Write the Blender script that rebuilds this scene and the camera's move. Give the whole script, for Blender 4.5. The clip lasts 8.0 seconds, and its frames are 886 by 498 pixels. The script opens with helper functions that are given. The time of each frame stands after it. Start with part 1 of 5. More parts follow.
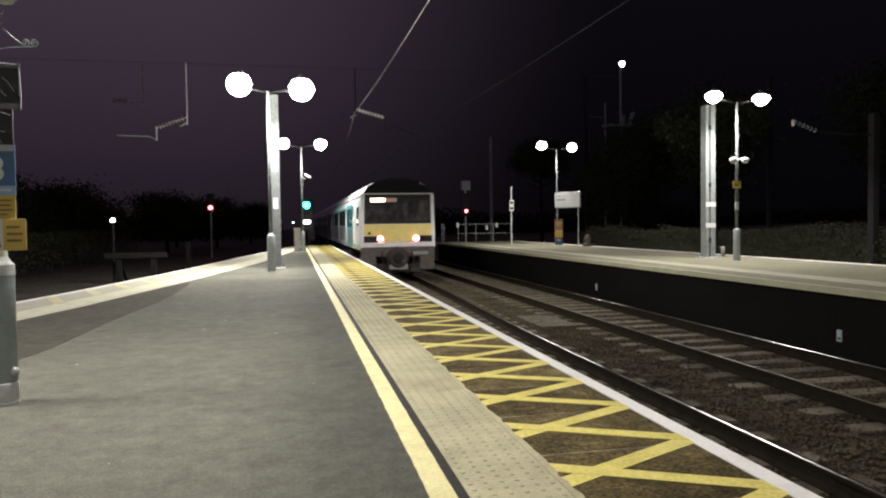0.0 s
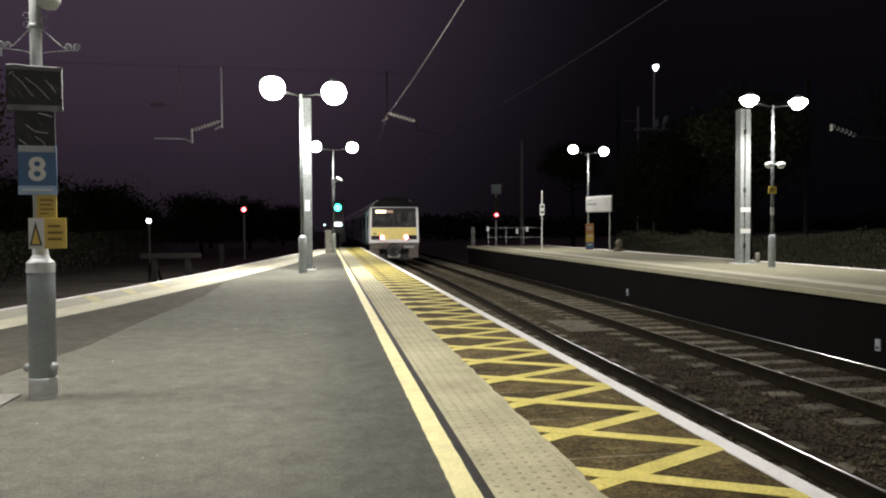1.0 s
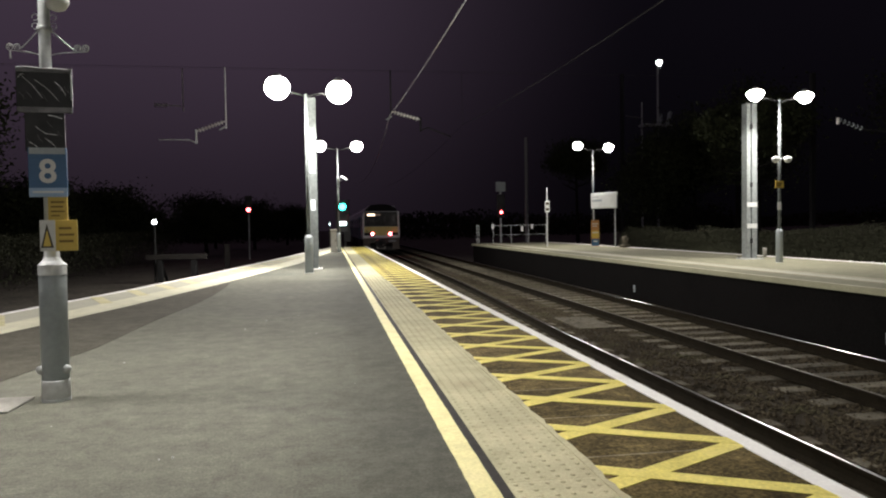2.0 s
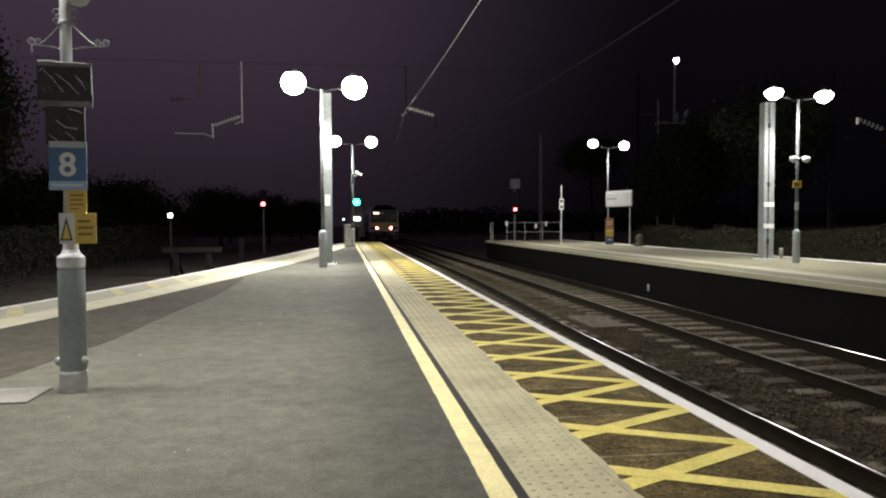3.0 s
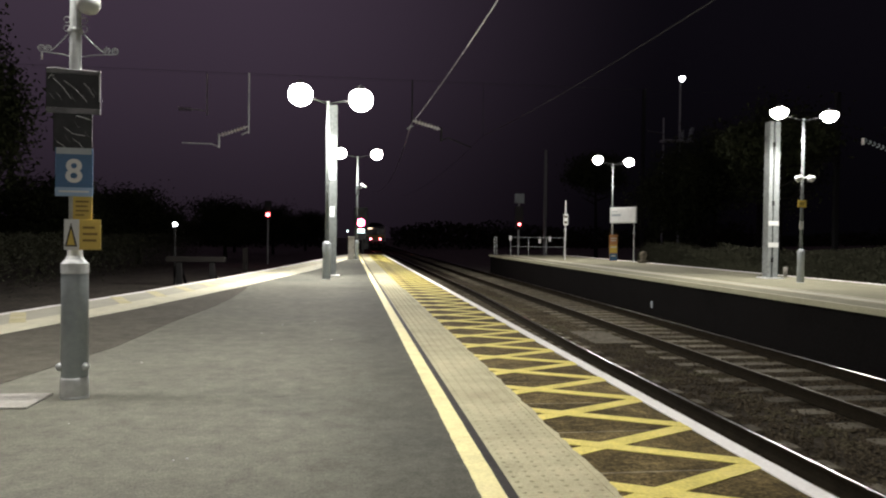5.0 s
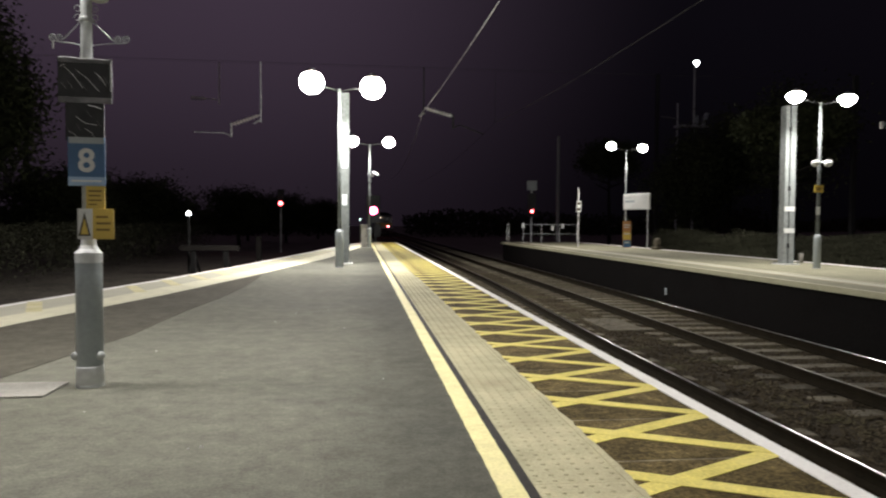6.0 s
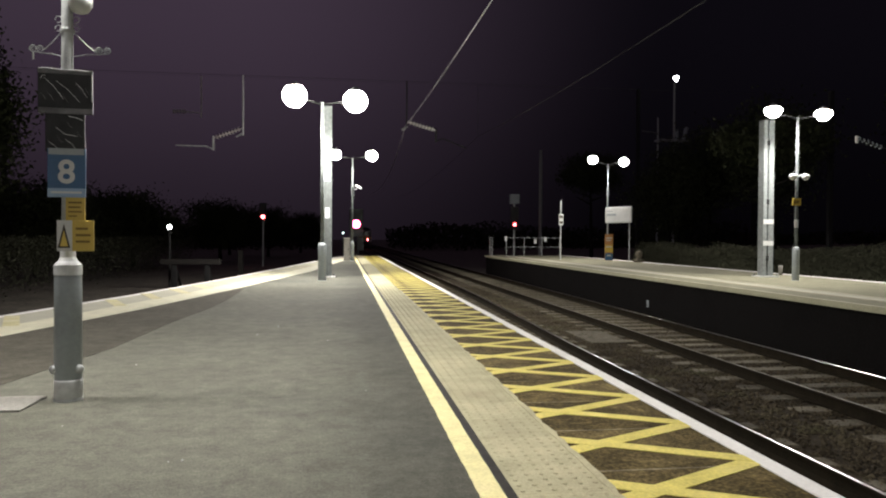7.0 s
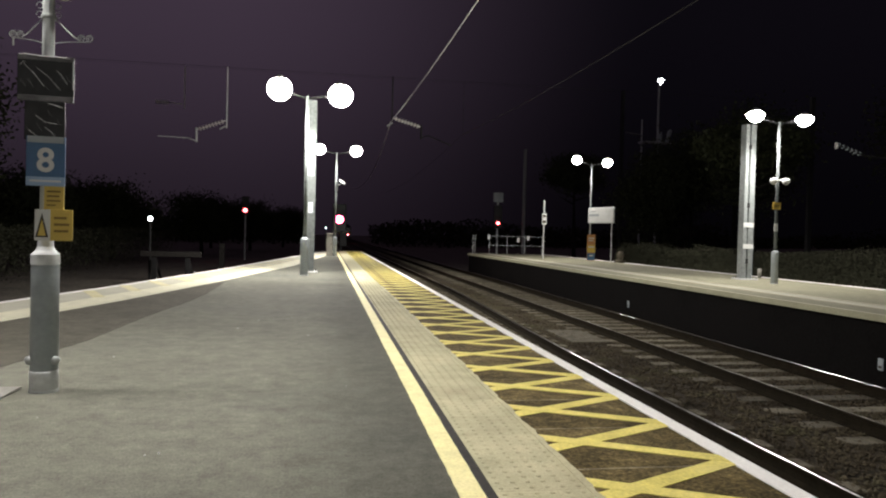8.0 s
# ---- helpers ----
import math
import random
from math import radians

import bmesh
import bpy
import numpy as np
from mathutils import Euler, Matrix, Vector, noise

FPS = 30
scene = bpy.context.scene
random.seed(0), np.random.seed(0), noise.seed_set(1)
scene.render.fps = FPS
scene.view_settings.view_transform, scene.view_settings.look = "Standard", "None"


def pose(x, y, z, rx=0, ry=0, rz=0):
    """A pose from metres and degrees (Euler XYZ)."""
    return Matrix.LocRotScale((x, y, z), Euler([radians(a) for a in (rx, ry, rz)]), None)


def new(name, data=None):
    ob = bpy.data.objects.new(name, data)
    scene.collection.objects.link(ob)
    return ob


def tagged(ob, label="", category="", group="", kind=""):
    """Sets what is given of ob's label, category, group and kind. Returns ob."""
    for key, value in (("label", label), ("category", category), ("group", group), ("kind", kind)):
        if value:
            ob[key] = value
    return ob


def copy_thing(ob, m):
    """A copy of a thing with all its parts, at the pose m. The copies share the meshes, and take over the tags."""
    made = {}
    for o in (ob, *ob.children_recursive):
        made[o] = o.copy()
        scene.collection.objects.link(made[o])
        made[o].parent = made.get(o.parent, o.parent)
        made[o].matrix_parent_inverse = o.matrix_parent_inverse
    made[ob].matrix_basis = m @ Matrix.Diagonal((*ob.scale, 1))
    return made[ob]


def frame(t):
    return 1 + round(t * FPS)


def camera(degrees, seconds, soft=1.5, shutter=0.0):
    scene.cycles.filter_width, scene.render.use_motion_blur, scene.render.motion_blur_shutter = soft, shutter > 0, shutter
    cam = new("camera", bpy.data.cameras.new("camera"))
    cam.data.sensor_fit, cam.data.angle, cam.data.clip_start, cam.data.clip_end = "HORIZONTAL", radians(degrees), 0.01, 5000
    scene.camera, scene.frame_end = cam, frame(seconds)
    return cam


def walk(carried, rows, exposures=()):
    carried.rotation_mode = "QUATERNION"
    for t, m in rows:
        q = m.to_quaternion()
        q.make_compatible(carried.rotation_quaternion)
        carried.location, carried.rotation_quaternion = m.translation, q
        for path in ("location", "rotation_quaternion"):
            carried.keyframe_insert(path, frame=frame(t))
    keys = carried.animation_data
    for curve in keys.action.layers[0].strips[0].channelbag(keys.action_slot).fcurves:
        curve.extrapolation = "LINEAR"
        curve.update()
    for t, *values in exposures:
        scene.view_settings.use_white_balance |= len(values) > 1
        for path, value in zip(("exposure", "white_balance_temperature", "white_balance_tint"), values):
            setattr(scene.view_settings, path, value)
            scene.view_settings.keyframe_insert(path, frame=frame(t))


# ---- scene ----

cam = camera(63.6, 8.0, soft=2.05, shutter=0.8)

# seconds, x, y, z, yaw, pitch and roll, held by hand
PATH = [
    (0.0, 0.052, -0.034, 1.062, -11.748, -1.992, 0.792),
    (0.2, 0.051, -0.039, 1.060, -11.565, -1.959, 0.798),
    (0.5, 0.050, -0.047, 1.057, -10.735, -1.620, 0.776),
    (0.8, 0.052, -0.050, 1.056, -9.461, -1.608, 0.334),
    (1.0, 0.054, -0.052, 1.055, -9.327, -1.688, 0.309),
    (1.2, 0.046, -0.047, 1.055, -9.097, -1.651, 0.379),
    (2.3, 0.005, -0.019, 1.055, -8.865, -2.000, 1.139),
    (2.5, 0.011, -0.020, 1.060, -8.246, -2.077, 0.944),
    (2.8, 0.003, -0.021, 1.061, -7.634, -2.036, 0.751),
    (3.0, -0.002, -0.022, 1.061, -7.921, -2.123, 0.257),
    (3.2, -0.004, -0.022, 1.061, -7.949, -1.833, 0.282),
    (3.5, -0.006, -0.023, 1.060, -7.944, -1.795, 0.197),
    (3.8, -0.004, -0.030, 1.059, -8.096, -2.037, -0.005),
    (4.0, -0.002, -0.035, 1.058, -8.540, -1.133, 0.195),
    (4.2, -0.002, -0.033, 1.057, -8.834, -0.782, -0.131),
    (4.5, -0.001, -0.031, 1.056, -7.798, -0.627, -0.720),
    (4.7, -0.001, -0.026, 1.055, -7.939, -0.798, -0.817),
    (5.8, 0.001, 0.000, 1.050, -6.123, -1.720, -0.186),
    (6.0, 0.001, 0.008, 1.052, -6.610, -2.033, -0.393),
    (6.3, -0.001, 0.003, 1.047, -7.979, -1.312, -0.769),
    (6.5, -0.003, -0.001, 1.043, -8.031, -0.994, -1.069),
    (6.7, -0.002, -0.001, 1.041, -7.674, -1.013, -0.865),
    (7.0, 0.000, 0.000, 1.038, -7.967, -0.933, -0.318),
    (7.3, 0.000, 0.003, 1.036, -8.324, -1.332, -1.232),
    (7.5, 0.000, 0.005, 1.035, -8.237, -1.439, -1.476),
    (7.8, 0.001, 0.003, 1.035, -9.081, -1.293, -1.666),
    (8.0, 0.001, 0.002, 1.035, -9.313, -1.134, -1.423),
]
walk(cam, [(t, pose(x, y, z, 90 + p, r, w)) for t, x, y, z, w, p, r in PATH])

# ---- night sky ----
LAMP = 112.0           # radiance of the lantern bowls
POWER = 510.0         # watts of each lantern, thrown below its rim
world = bpy.data.worlds.new("night")
scene.world = world
world.use_nodes = True
# lamp glare painted into the sky colour: purple and brighter on one side, fading evenly to the other
nodes, links = world.node_tree.nodes, world.node_tree.links
where, split, fade, tint = nodes.new("ShaderNodeTexCoord"), nodes.new("ShaderNodeSeparateXYZ"), nodes.new("ShaderNodeMapRange"), nodes.new("ShaderNodeMix")
fade.interpolation_type = "SMOOTHSTEP"
fade.inputs["From Min"].default_value, fade.inputs["From Max"].default_value = -0.15, 0.42
tint.data_type = "RGBA"
tint.inputs[6].default_value, tint.inputs[7].default_value = (1.28, 0.88, 1.36, 1), (0.1, 0.08, 0.13, 1)
links.new(where.outputs["Generated"], split.inputs[0])
links.new(split.outputs[0], fade.inputs["Value"])
links.new(fade.outputs[0], tint.inputs[0])
links.new(tint.outputs[2], nodes["Background"].inputs[0])
rise = nodes.new("ShaderNodeMapRange")      # darker towards the unlit horizon
rise.interpolation_type = "SMOOTHSTEP"
rise.inputs["From Min"].default_value, rise.inputs["From Max"].default_value = -0.05, 0.34
rise.inputs["To Min"].default_value, rise.inputs["To Max"].default_value = 0.011, 0.037
links.new(split.outputs[2], rise.inputs["Value"])
links.new(rise.outputs[0], nodes["Background"].inputs[1])


# ---- materials ----
def mat(name, color, rough=0.6, metal=0.0, vary=0.25, fine=60.0, coarse=2.5, bump=0.15, dirt=None, amount=0.4, piece=0.0, spec=0.3, mottle=0.0, grit=0.0):
    """Paint, stone or metal with grain at two scales, dirt patches and fine relief."""
    m = bpy.data.materials.new(name)
    m.use_nodes = True
    n, k = m.node_tree.nodes, m.node_tree.links
    b = n["Principled BSDF"]
    b.inputs["Roughness"].default_value, b.inputs["Metallic"].default_value = rough, metal
    b.inputs["Specular IOR Level"].default_value = spec
    co = n.new("ShaderNodeTexCoord")
    geo = n.new("ShaderNodeNewGeometry")
    a, c = n.new("ShaderNodeTexNoise"), n.new("ShaderNodeTexNoise")
    for t, s, d in ((a, fine, 4), (c, coarse, 5)):
        t.inputs["Scale"].default_value, t.inputs["Detail"].default_value = s, d
        k.new(geo.outputs["Position"] if piece else co.outputs["Object"], t.inputs["Vector"])
    mix = n.new("ShaderNodeMath")
    mix.operation = "ADD"
    k.new(a.outputs["Fac"], mix.inputs[0]), k.new(c.outputs["Fac"], mix.inputs[1])
    rng = n.new("ShaderNodeMapRange")
    rng.inputs["From Min"].default_value, rng.inputs["From Max"].default_value = 0.65, 1.35
    rng.inputs["To Min"].default_value, rng.inputs["To Max"].default_value = 1 - vary, 1 + vary
    k.new(mix.outputs[0], rng.inputs["Value"])
    val = rng.outputs[0]
    if piece:
        info = n.new("ShaderNodeObjectInfo")
        r2 = n.new("ShaderNodeMapRange")
        r2.inputs["To Min"].default_value, r2.inputs["To Max"].default_value = 1 - piece, 1 + piece
        k.new(info.outputs["Random"], r2.inputs["Value"])
        mul = n.new("ShaderNodeMath")
        mul.operation = "MULTIPLY"
        k.new(val, mul.inputs[0]), k.new(r2.outputs[0], mul.inputs[1])
        val = mul.outputs[0]
    if mottle:
        mid = n.new("ShaderNodeTexNoise")
        mid.inputs["Scale"].default_value, mid.inputs["Detail"].default_value, mid.inputs["Roughness"].default_value = 6.0, 7, 0.62
        k.new(geo.outputs["Position"] if piece else co.outputs["Object"], mid.inputs["Vector"])
        r3 = n.new("ShaderNodeMapRange")
        r3.inputs["From Min"].default_value, r3.inputs["From Max"].default_value = 0.3, 0.7
        r3.inputs["To Min"].default_value, r3.inputs["To Max"].default_value = 1 - mottle, 1 + mottle
        k.new(mid.outputs["Fac"], r3.inputs["Value"])
        mul2 = n.new("ShaderNodeMath")
        mul2.operation = "MULTIPLY"
        k.new(val, mul2.inputs[0]), k.new(r3.outputs[0], mul2.inputs[1])
        val = mul2.outputs[0]
    if grit:        # rolled aggregate: clusters of pale stones and dark pits
        for size, share in ((30.0, 1.0), (11.0, 0.6)):
            g = n.new("ShaderNodeTexNoise")
            g.inputs["Scale"].default_value, g.inputs["Detail"].default_value, g.inputs["Roughness"].default_value = size, 4, 0.7
            k.new(geo.outputs["Position"], g.inputs["Vector"])
            r4 = n.new("ShaderNodeMapRange")
            r4.inputs["From Min"].default_value, r4.inputs["From Max"].default_value = 0.36, 0.64
            r4.inputs["To Min"].default_value, r4.inputs["To Max"].default_value = 1 - grit * share, 1 + grit * share
            k.new(g.outputs["Fac"], r4.inputs["Value"])
            mul3 = n.new("ShaderNodeMath")
            mul3.operation = "MULTIPLY"
            k.new(val, mul3.inputs[0]), k.new(r4.outputs[0], mul3.inputs[1])
            val = mul3.outputs[0]
    base = n.new("ShaderNodeMix")
    base.data_type, base.blend_type = "RGBA", "MIX"
    base.inputs[6].default_value = (*color, 1)
    base.inputs[7].default_value = (*(dirt or [q * 0.5 for q in color]), 1)
    ramp = n.new("ShaderNodeMapRange")
    ramp.inputs["From Min"].default_value, ramp.inputs["From Max"].default_value = 0.5, 0.72
    ramp.inputs["To Max"].default_value = amount
    k.new(c.outputs["Fac"], ramp.inputs["Value"]), k.new(ramp.outputs[0], base.inputs[0])
    scale = n.new("ShaderNodeVectorMath")
    scale.operation = "SCALE"
    k.new(base.outputs[2], scale.inputs[0]), k.new(val, scale.inputs["Scale"])
    k.new(scale.outputs[0], b.inputs["Base Color"])
    if bump:
        bp = n.new("ShaderNodeBump")
        bp.inputs["Strength"].default_value, bp.inputs["Distance"].default_value = bump, 0.01
        k.new(a.outputs["Fac"], bp.inputs["Height"]), k.new(bp.outputs[0], b.inputs["Normal"])
    return m


def glow(name, color, strength):
    m = bpy.data.materials.new(name)
    m.use_nodes = True
    b = m.node_tree.nodes["Principled BSDF"]
    b.inputs["Base Color"].default_value = (*color, 1)
    b.inputs["Emission Color"].default_value = (*color, 1)
    b.inputs["Emission Strength"].default_value = strength
    return m


def glass(name, color, rough=0.08):
    m = bpy.data.materials.new(name)
    m.use_nodes = True
    b = m.node_tree.nodes["Principled BSDF"]
    b.inputs["Base Color"].default_value = (*color, 1)
    b.inputs["Roughness"].default_value = rough
    b.inputs["Specular IOR Level"].default_value = 0.6
    return m


ASPHALT = mat("asphalt", (0.142, 0.142, 0.114), 0.9, vary=0.4, fine=90, coarse=0.4, bump=0.55, dirt=(0.078, 0.08, 0.068), amount=0.95, spec=0.12, mottle=0.2, grit=0.12)
ASPHALT_OLD = mat("old_asphalt", (0.086, 0.081, 0.064), 0.92, vary=0.4, fine=75, coarse=0.8, bump=0.5, spec=0.1, mottle=0.25, grit=0.1)


def painted_falloff(m, x0, x1, low):
    """Paints light falloff into the colour: darker from x0 to x1, down to low."""
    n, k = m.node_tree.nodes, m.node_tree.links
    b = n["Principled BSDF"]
    co, xyz, nz, add, falloff, out = n.new("ShaderNodeTexCoord"), n.new("ShaderNodeSeparateXYZ"), n.new("ShaderNodeTexNoise"), n.new("ShaderNodeMath"), n.new("ShaderNodeMapRange"), n.new("ShaderNodeVectorMath")
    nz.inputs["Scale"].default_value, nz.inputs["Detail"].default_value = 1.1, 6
    falloff.interpolation_type = "SMOOTHSTEP"
    falloff.inputs["From Min"].default_value, falloff.inputs["From Max"].default_value = x0 + 0.5, x1 + 0.5
    falloff.inputs["To Min"].default_value, falloff.inputs["To Max"].default_value = 1.0, low
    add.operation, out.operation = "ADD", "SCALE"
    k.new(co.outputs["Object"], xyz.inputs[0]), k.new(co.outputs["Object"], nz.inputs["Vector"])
    k.new(xyz.outputs[0], add.inputs[0]), k.new(nz.outputs["Fac"], add.inputs[1]), k.new(add.outputs[0], falloff.inputs["Value"])
    k.new(b.inputs["Base Color"].links[0].from_socket, out.inputs[0]), k.new(falloff.outputs[0], out.inputs["Scale"])
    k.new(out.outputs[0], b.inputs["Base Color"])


# asphalt by the line darkened for light falling off from the posts
painted_falloff(ASPHALT, -0.35, 0.5, 0.62)
COPING = mat("coping_tarmac", (0.088, 0.066, 0.026), 0.92, vary=0.6, fine=60, coarse=1.5, bump=0.6, dirt=(0.14, 0.11, 0.05), amount=0.6, piece=0.14, spec=0.1, mottle=0.4, grit=0.4)
TACTILE = mat("buff_tactile", (0.43, 0.405, 0.265), 0.88, vary=0.25, fine=80, coarse=1.2, bump=0.3, dirt=(0.28, 0.25, 0.165), amount=0.7, piece=0.08, spec=0.15, mottle=0.14)
YELLOW = mat("yellow_paint", (0.67, 0.58, 0.145), 0.7, vary=0.3, fine=60, coarse=3, bump=0.3, dirt=(0.4, 0.34, 0.15), amount=0.6, mottle=0.15)
CREAM = mat("cream_line_paint", (0.74, 0.68, 0.34), 0.7, vary=0.2, fine=70, coarse=3, bump=0.3, dirt=(0.5, 0.43, 0.25), amount=0.6, mottle=0.1)
WHITE = mat("white_paint", (0.78, 0.77, 0.74), 0.65, vary=0.12, fine=50, coarse=3, bump=0.2, dirt=(0.45, 0.43, 0.4), amount=0.5)
CONCRETE = mat("concrete", (0.3, 0.29, 0.26), 0.9, vary=0.25, fine=40, coarse=2, bump=0.4)
SLEEPER = mat("concrete_sleeper", (0.125, 0.113, 0.083), 0.92, vary=0.45, fine=40, coarse=4, bump=0.4, dirt=(0.06, 0.052, 0.035), amount=1.0, piece=0.35, spec=0.1, mottle=0.3)
# near-black in place of the shade on the face under the coping
BRICK = mat("shaded_brick", (0.008, 0.0073, 0.007), 0.95, vary=0.35, fine=20, coarse=1.5, bump=0.4, piece=0.25, spec=0.03)
MORTAR = mat("mortar", (0.06, 0.055, 0.05), 0.95)
STONE = mat("ballast_stone", (0.074, 0.061, 0.04), 0.92, vary=0.85, fine=26, coarse=1.2, bump=0.4, dirt=(0.048, 0.048, 0.026), amount=0.9, spec=0.1)
BED = mat("ballast_bed", (0.05, 0.042, 0.03), 0.95, vary=0.6, fine=28, coarse=2, bump=1.0, spec=0.05, mottle=0.3)
EARTH = mat("earth", (0.12, 0.108, 0.085), 0.95, vary=0.6, fine=8, coarse=0.6, bump=0.6, mottle=0.4)
RUST = mat("rusty_rail", (0.015, 0.012, 0.0075), 0.9, vary=0.4, fine=40, coarse=4, spec=0.04, mottle=0.2)
# darker, rougher copy for the head that catches no lamp reflection
DULLHEAD = mat("glintless_rail_head", (0.12, 0.11, 0.08), 0.55, 0.6, vary=0.15, fine=20, coarse=3, bump=0.05, spec=0.2)
RAILHEAD = mat("polished_rail", (0.34, 0.33, 0.31), 0.28, 1.0, vary=0.12, fine=20, coarse=3, bump=0.02, dirt=(0.12, 0.1, 0.08), amount=0.7)
GALV = mat("galvanised_steel", (0.42, 0.44, 0.43), 0.5, 0.35, vary=0.25, fine=18, coarse=3, bump=0.1)
ZINC = mat("bright_zinc", (0.62, 0.64, 0.64), 0.5, 0.0, vary=0.25, fine=22, coarse=5, bump=0.1, dirt=(0.3, 0.31, 0.3), amount=0.6)
GREYPAINT = mat("grey_paint", (0.31, 0.345, 0.355), 0.5, vary=0.12, fine=30, coarse=3, bump=0.1)
STEEL = mat("dark_steel", (0.02, 0.02, 0.02), 0.8, 0.0, vary=0.3)
WIRE = mat("copper_wire", (0.55, 0.54, 0.53), 0.5, 0.0, vary=0.2)
DULL_STEEL = mat("dull_mast_paint", (0.12, 0.12, 0.125), 0.7, vary=0.3, fine=14, coarse=2)
PORCELAIN = mat("porcelain", (0.75, 0.73, 0.7), 0.4, vary=0.2)
BLACK = mat("black_plastic", (0.015, 0.015, 0.016), 0.5, vary=0.2, bump=0.05)
FILM = mat("black_film", (0.022, 0.022, 0.023), 0.4, vary=0.4, fine=9, coarse=5, bump=0.25)
FILM.node_tree.nodes["Principled BSDF"].inputs["Specular IOR Level"].default_value = 0.12
# galvanising darkened to offset strong lantern light close to the posts
COLUMN = mat("dimmed_galvanising", (0.12, 0.132, 0.13), 0.65, 0.0, vary=0.4, fine=14, coarse=1.8, bump=0.15, dirt=(0.065, 0.073, 0.07), amount=0.8, spec=0.12)
SOOT = mat("sooty_timber", (0.03, 0.027, 0.024), 0.9, vary=0.4, fine=20, coarse=2)
FADED = mat("faded_yellow_paint", (0.57, 0.53, 0.3), 0.75, vary=0.3, fine=60, coarse=3, bump=0.3, dirt=(0.46, 0.43, 0.33), amount=0.8)
CREAM_PALE = mat("pale_cream_paint", (0.63, 0.61, 0.46), 0.7, vary=0.2, fine=60, coarse=2, bump=0.3, dirt=(0.42, 0.41, 0.31), amount=0.7, mottle=0.12)
BLUE = mat("blue_sign", (0.048, 0.12, 0.235), 0.45, vary=0.08, bump=0.03)
PALEBLUE = mat("pale_blue_sign", (0.28, 0.4, 0.55), 0.45, vary=0.06, bump=0.03)
SIGNWHITE = mat("sign_white", (0.57, 0.58, 0.56), 0.45, vary=0.05, bump=0.03)
SIGNYELLOW = mat("sign_yellow", (0.58, 0.42, 0.085), 0.45, vary=0.06, bump=0.03)
SIGNORANGE = mat("sign_orange", (0.45, 0.22, 0.09), 0.45, vary=0.1, bump=0.03)
INK = mat("sign_ink", (0.05, 0.045, 0.03), 0.5, vary=0.05, bump=0.0)
LEAF = mat("leaf", (0.033, 0.038, 0.02), 0.85, vary=0.6, fine=5, coarse=0.5, bump=0.0, spec=0.05)
SCRUB = mat("dry_hedge_leaf", (0.068, 0.07, 0.046), 0.85, vary=0.25, fine=3, coarse=0.4, bump=0.0, spec=0.05)
BRAMBLE = mat("bramble_leaf", (0.05, 0.052, 0.034), 0.85, vary=0.5, fine=3, coarse=0.4, bump=0.0, spec=0.05)
# darker copy for the column the lanterns would burn out, brighter copy below
COLUMN_DIM = mat("dimmest_galvanising", (0.085, 0.093, 0.09), 0.6, 0.0, vary=0.4, fine=14, coarse=1.6, bump=0.15, dirt=(0.05, 0.056, 0.054), amount=0.8, spec=0.1)
COLUMN_PALE = mat("bright_galvanising", (0.2, 0.215, 0.21), 0.6, 0.0, vary=0.35, fine=14, coarse=1.6, bump=0.15, dirt=(0.13, 0.145, 0.14), amount=0.7, spec=0.15)
BARK = mat("bark", (0.012, 0.011, 0.009), 0.9, vary=0.4, fine=12, coarse=3, bump=0.6, spec=0.1)
TR_WHITE = mat("train_white", (0.74, 0.75, 0.75), 0.35, vary=0.08, fine=12, coarse=1.2, bump=0.02, dirt=(0.3, 0.29, 0.27), amount=0.4)
TR_GREY = mat("train_grey", (0.3, 0.31, 0.33), 0.4, vary=0.08, fine=12, coarse=1.2, bump=0.02)
TR_YELLOW = mat("train_yellow", (0.78, 0.67, 0.24), 0.45, vary=0.08, fine=12, coarse=2.5, bump=0.02, dirt=(0.45, 0.36, 0.1), amount=0.4)
TR_DARK = mat("train_underframe", (0.045, 0.042, 0.04), 0.8, vary=0.4, fine=14, coarse=3)
TR_SKIRT = mat("train_skirt_grime", (0.12, 0.1, 0.088), 0.8, vary=0.4, fine=12, coarse=2.5, dirt=(0.05, 0.042, 0.038), amount=0.8)
TR_SIDE = mat("train_blue_grey", (0.12, 0.15, 0.16), 0.35, vary=0.1, fine=12, coarse=1.2, bump=0.02, dirt=(0.08, 0.09, 0.09), amount=0.5)
TR_ROOF = mat("train_roof", (0.011, 0.011, 0.012), 0.8, vary=0.3, fine=10, coarse=1, spec=0.15)
TEAL = mat("train_door_teal", (0.035, 0.24, 0.25), 0.4, vary=0.08, bump=0.02)
PANE = glass("dark_pane", (0.02, 0.022, 0.025))
# pale mottling paints streaky reflections into the windscreen colour
SCREEN = mat("windscreen_reflections", (0.034, 0.032, 0.033), 0.14, vary=0.7, fine=5, coarse=1.3, bump=0.0, dirt=(0.075, 0.07, 0.07), amount=0.9, spec=0.6, mottle=0.4)
LANTERN = glow("lantern_glass", (1.0, 0.97, 0.9), LAMP)
LANTERN_FAR = glow("far_lantern_glass", (0.95, 0.98, 1.0), 12.0)
GREEN_LAMP = glow("green_signal_lens", (0.03, 0.95, 0.72), 20.0)
RED_LAMP = glow("red_signal_lens", (1.0, 0.07, 0.17), 45.0)
RED_DIM = glow("red_signal_lens_far", (1.0, 0.09, 0.1), 22.0)
SIGNAL_WHITE = glow("indicator_glass", (0.75, 1.0, 0.98), 6.0)
TAIL = glow("tail_lamp_lens", (1.0, 0.12, 0.15), 50.0)
BLIND = glow("destination_display", (1.0, 0.78, 0.55), 3.5)
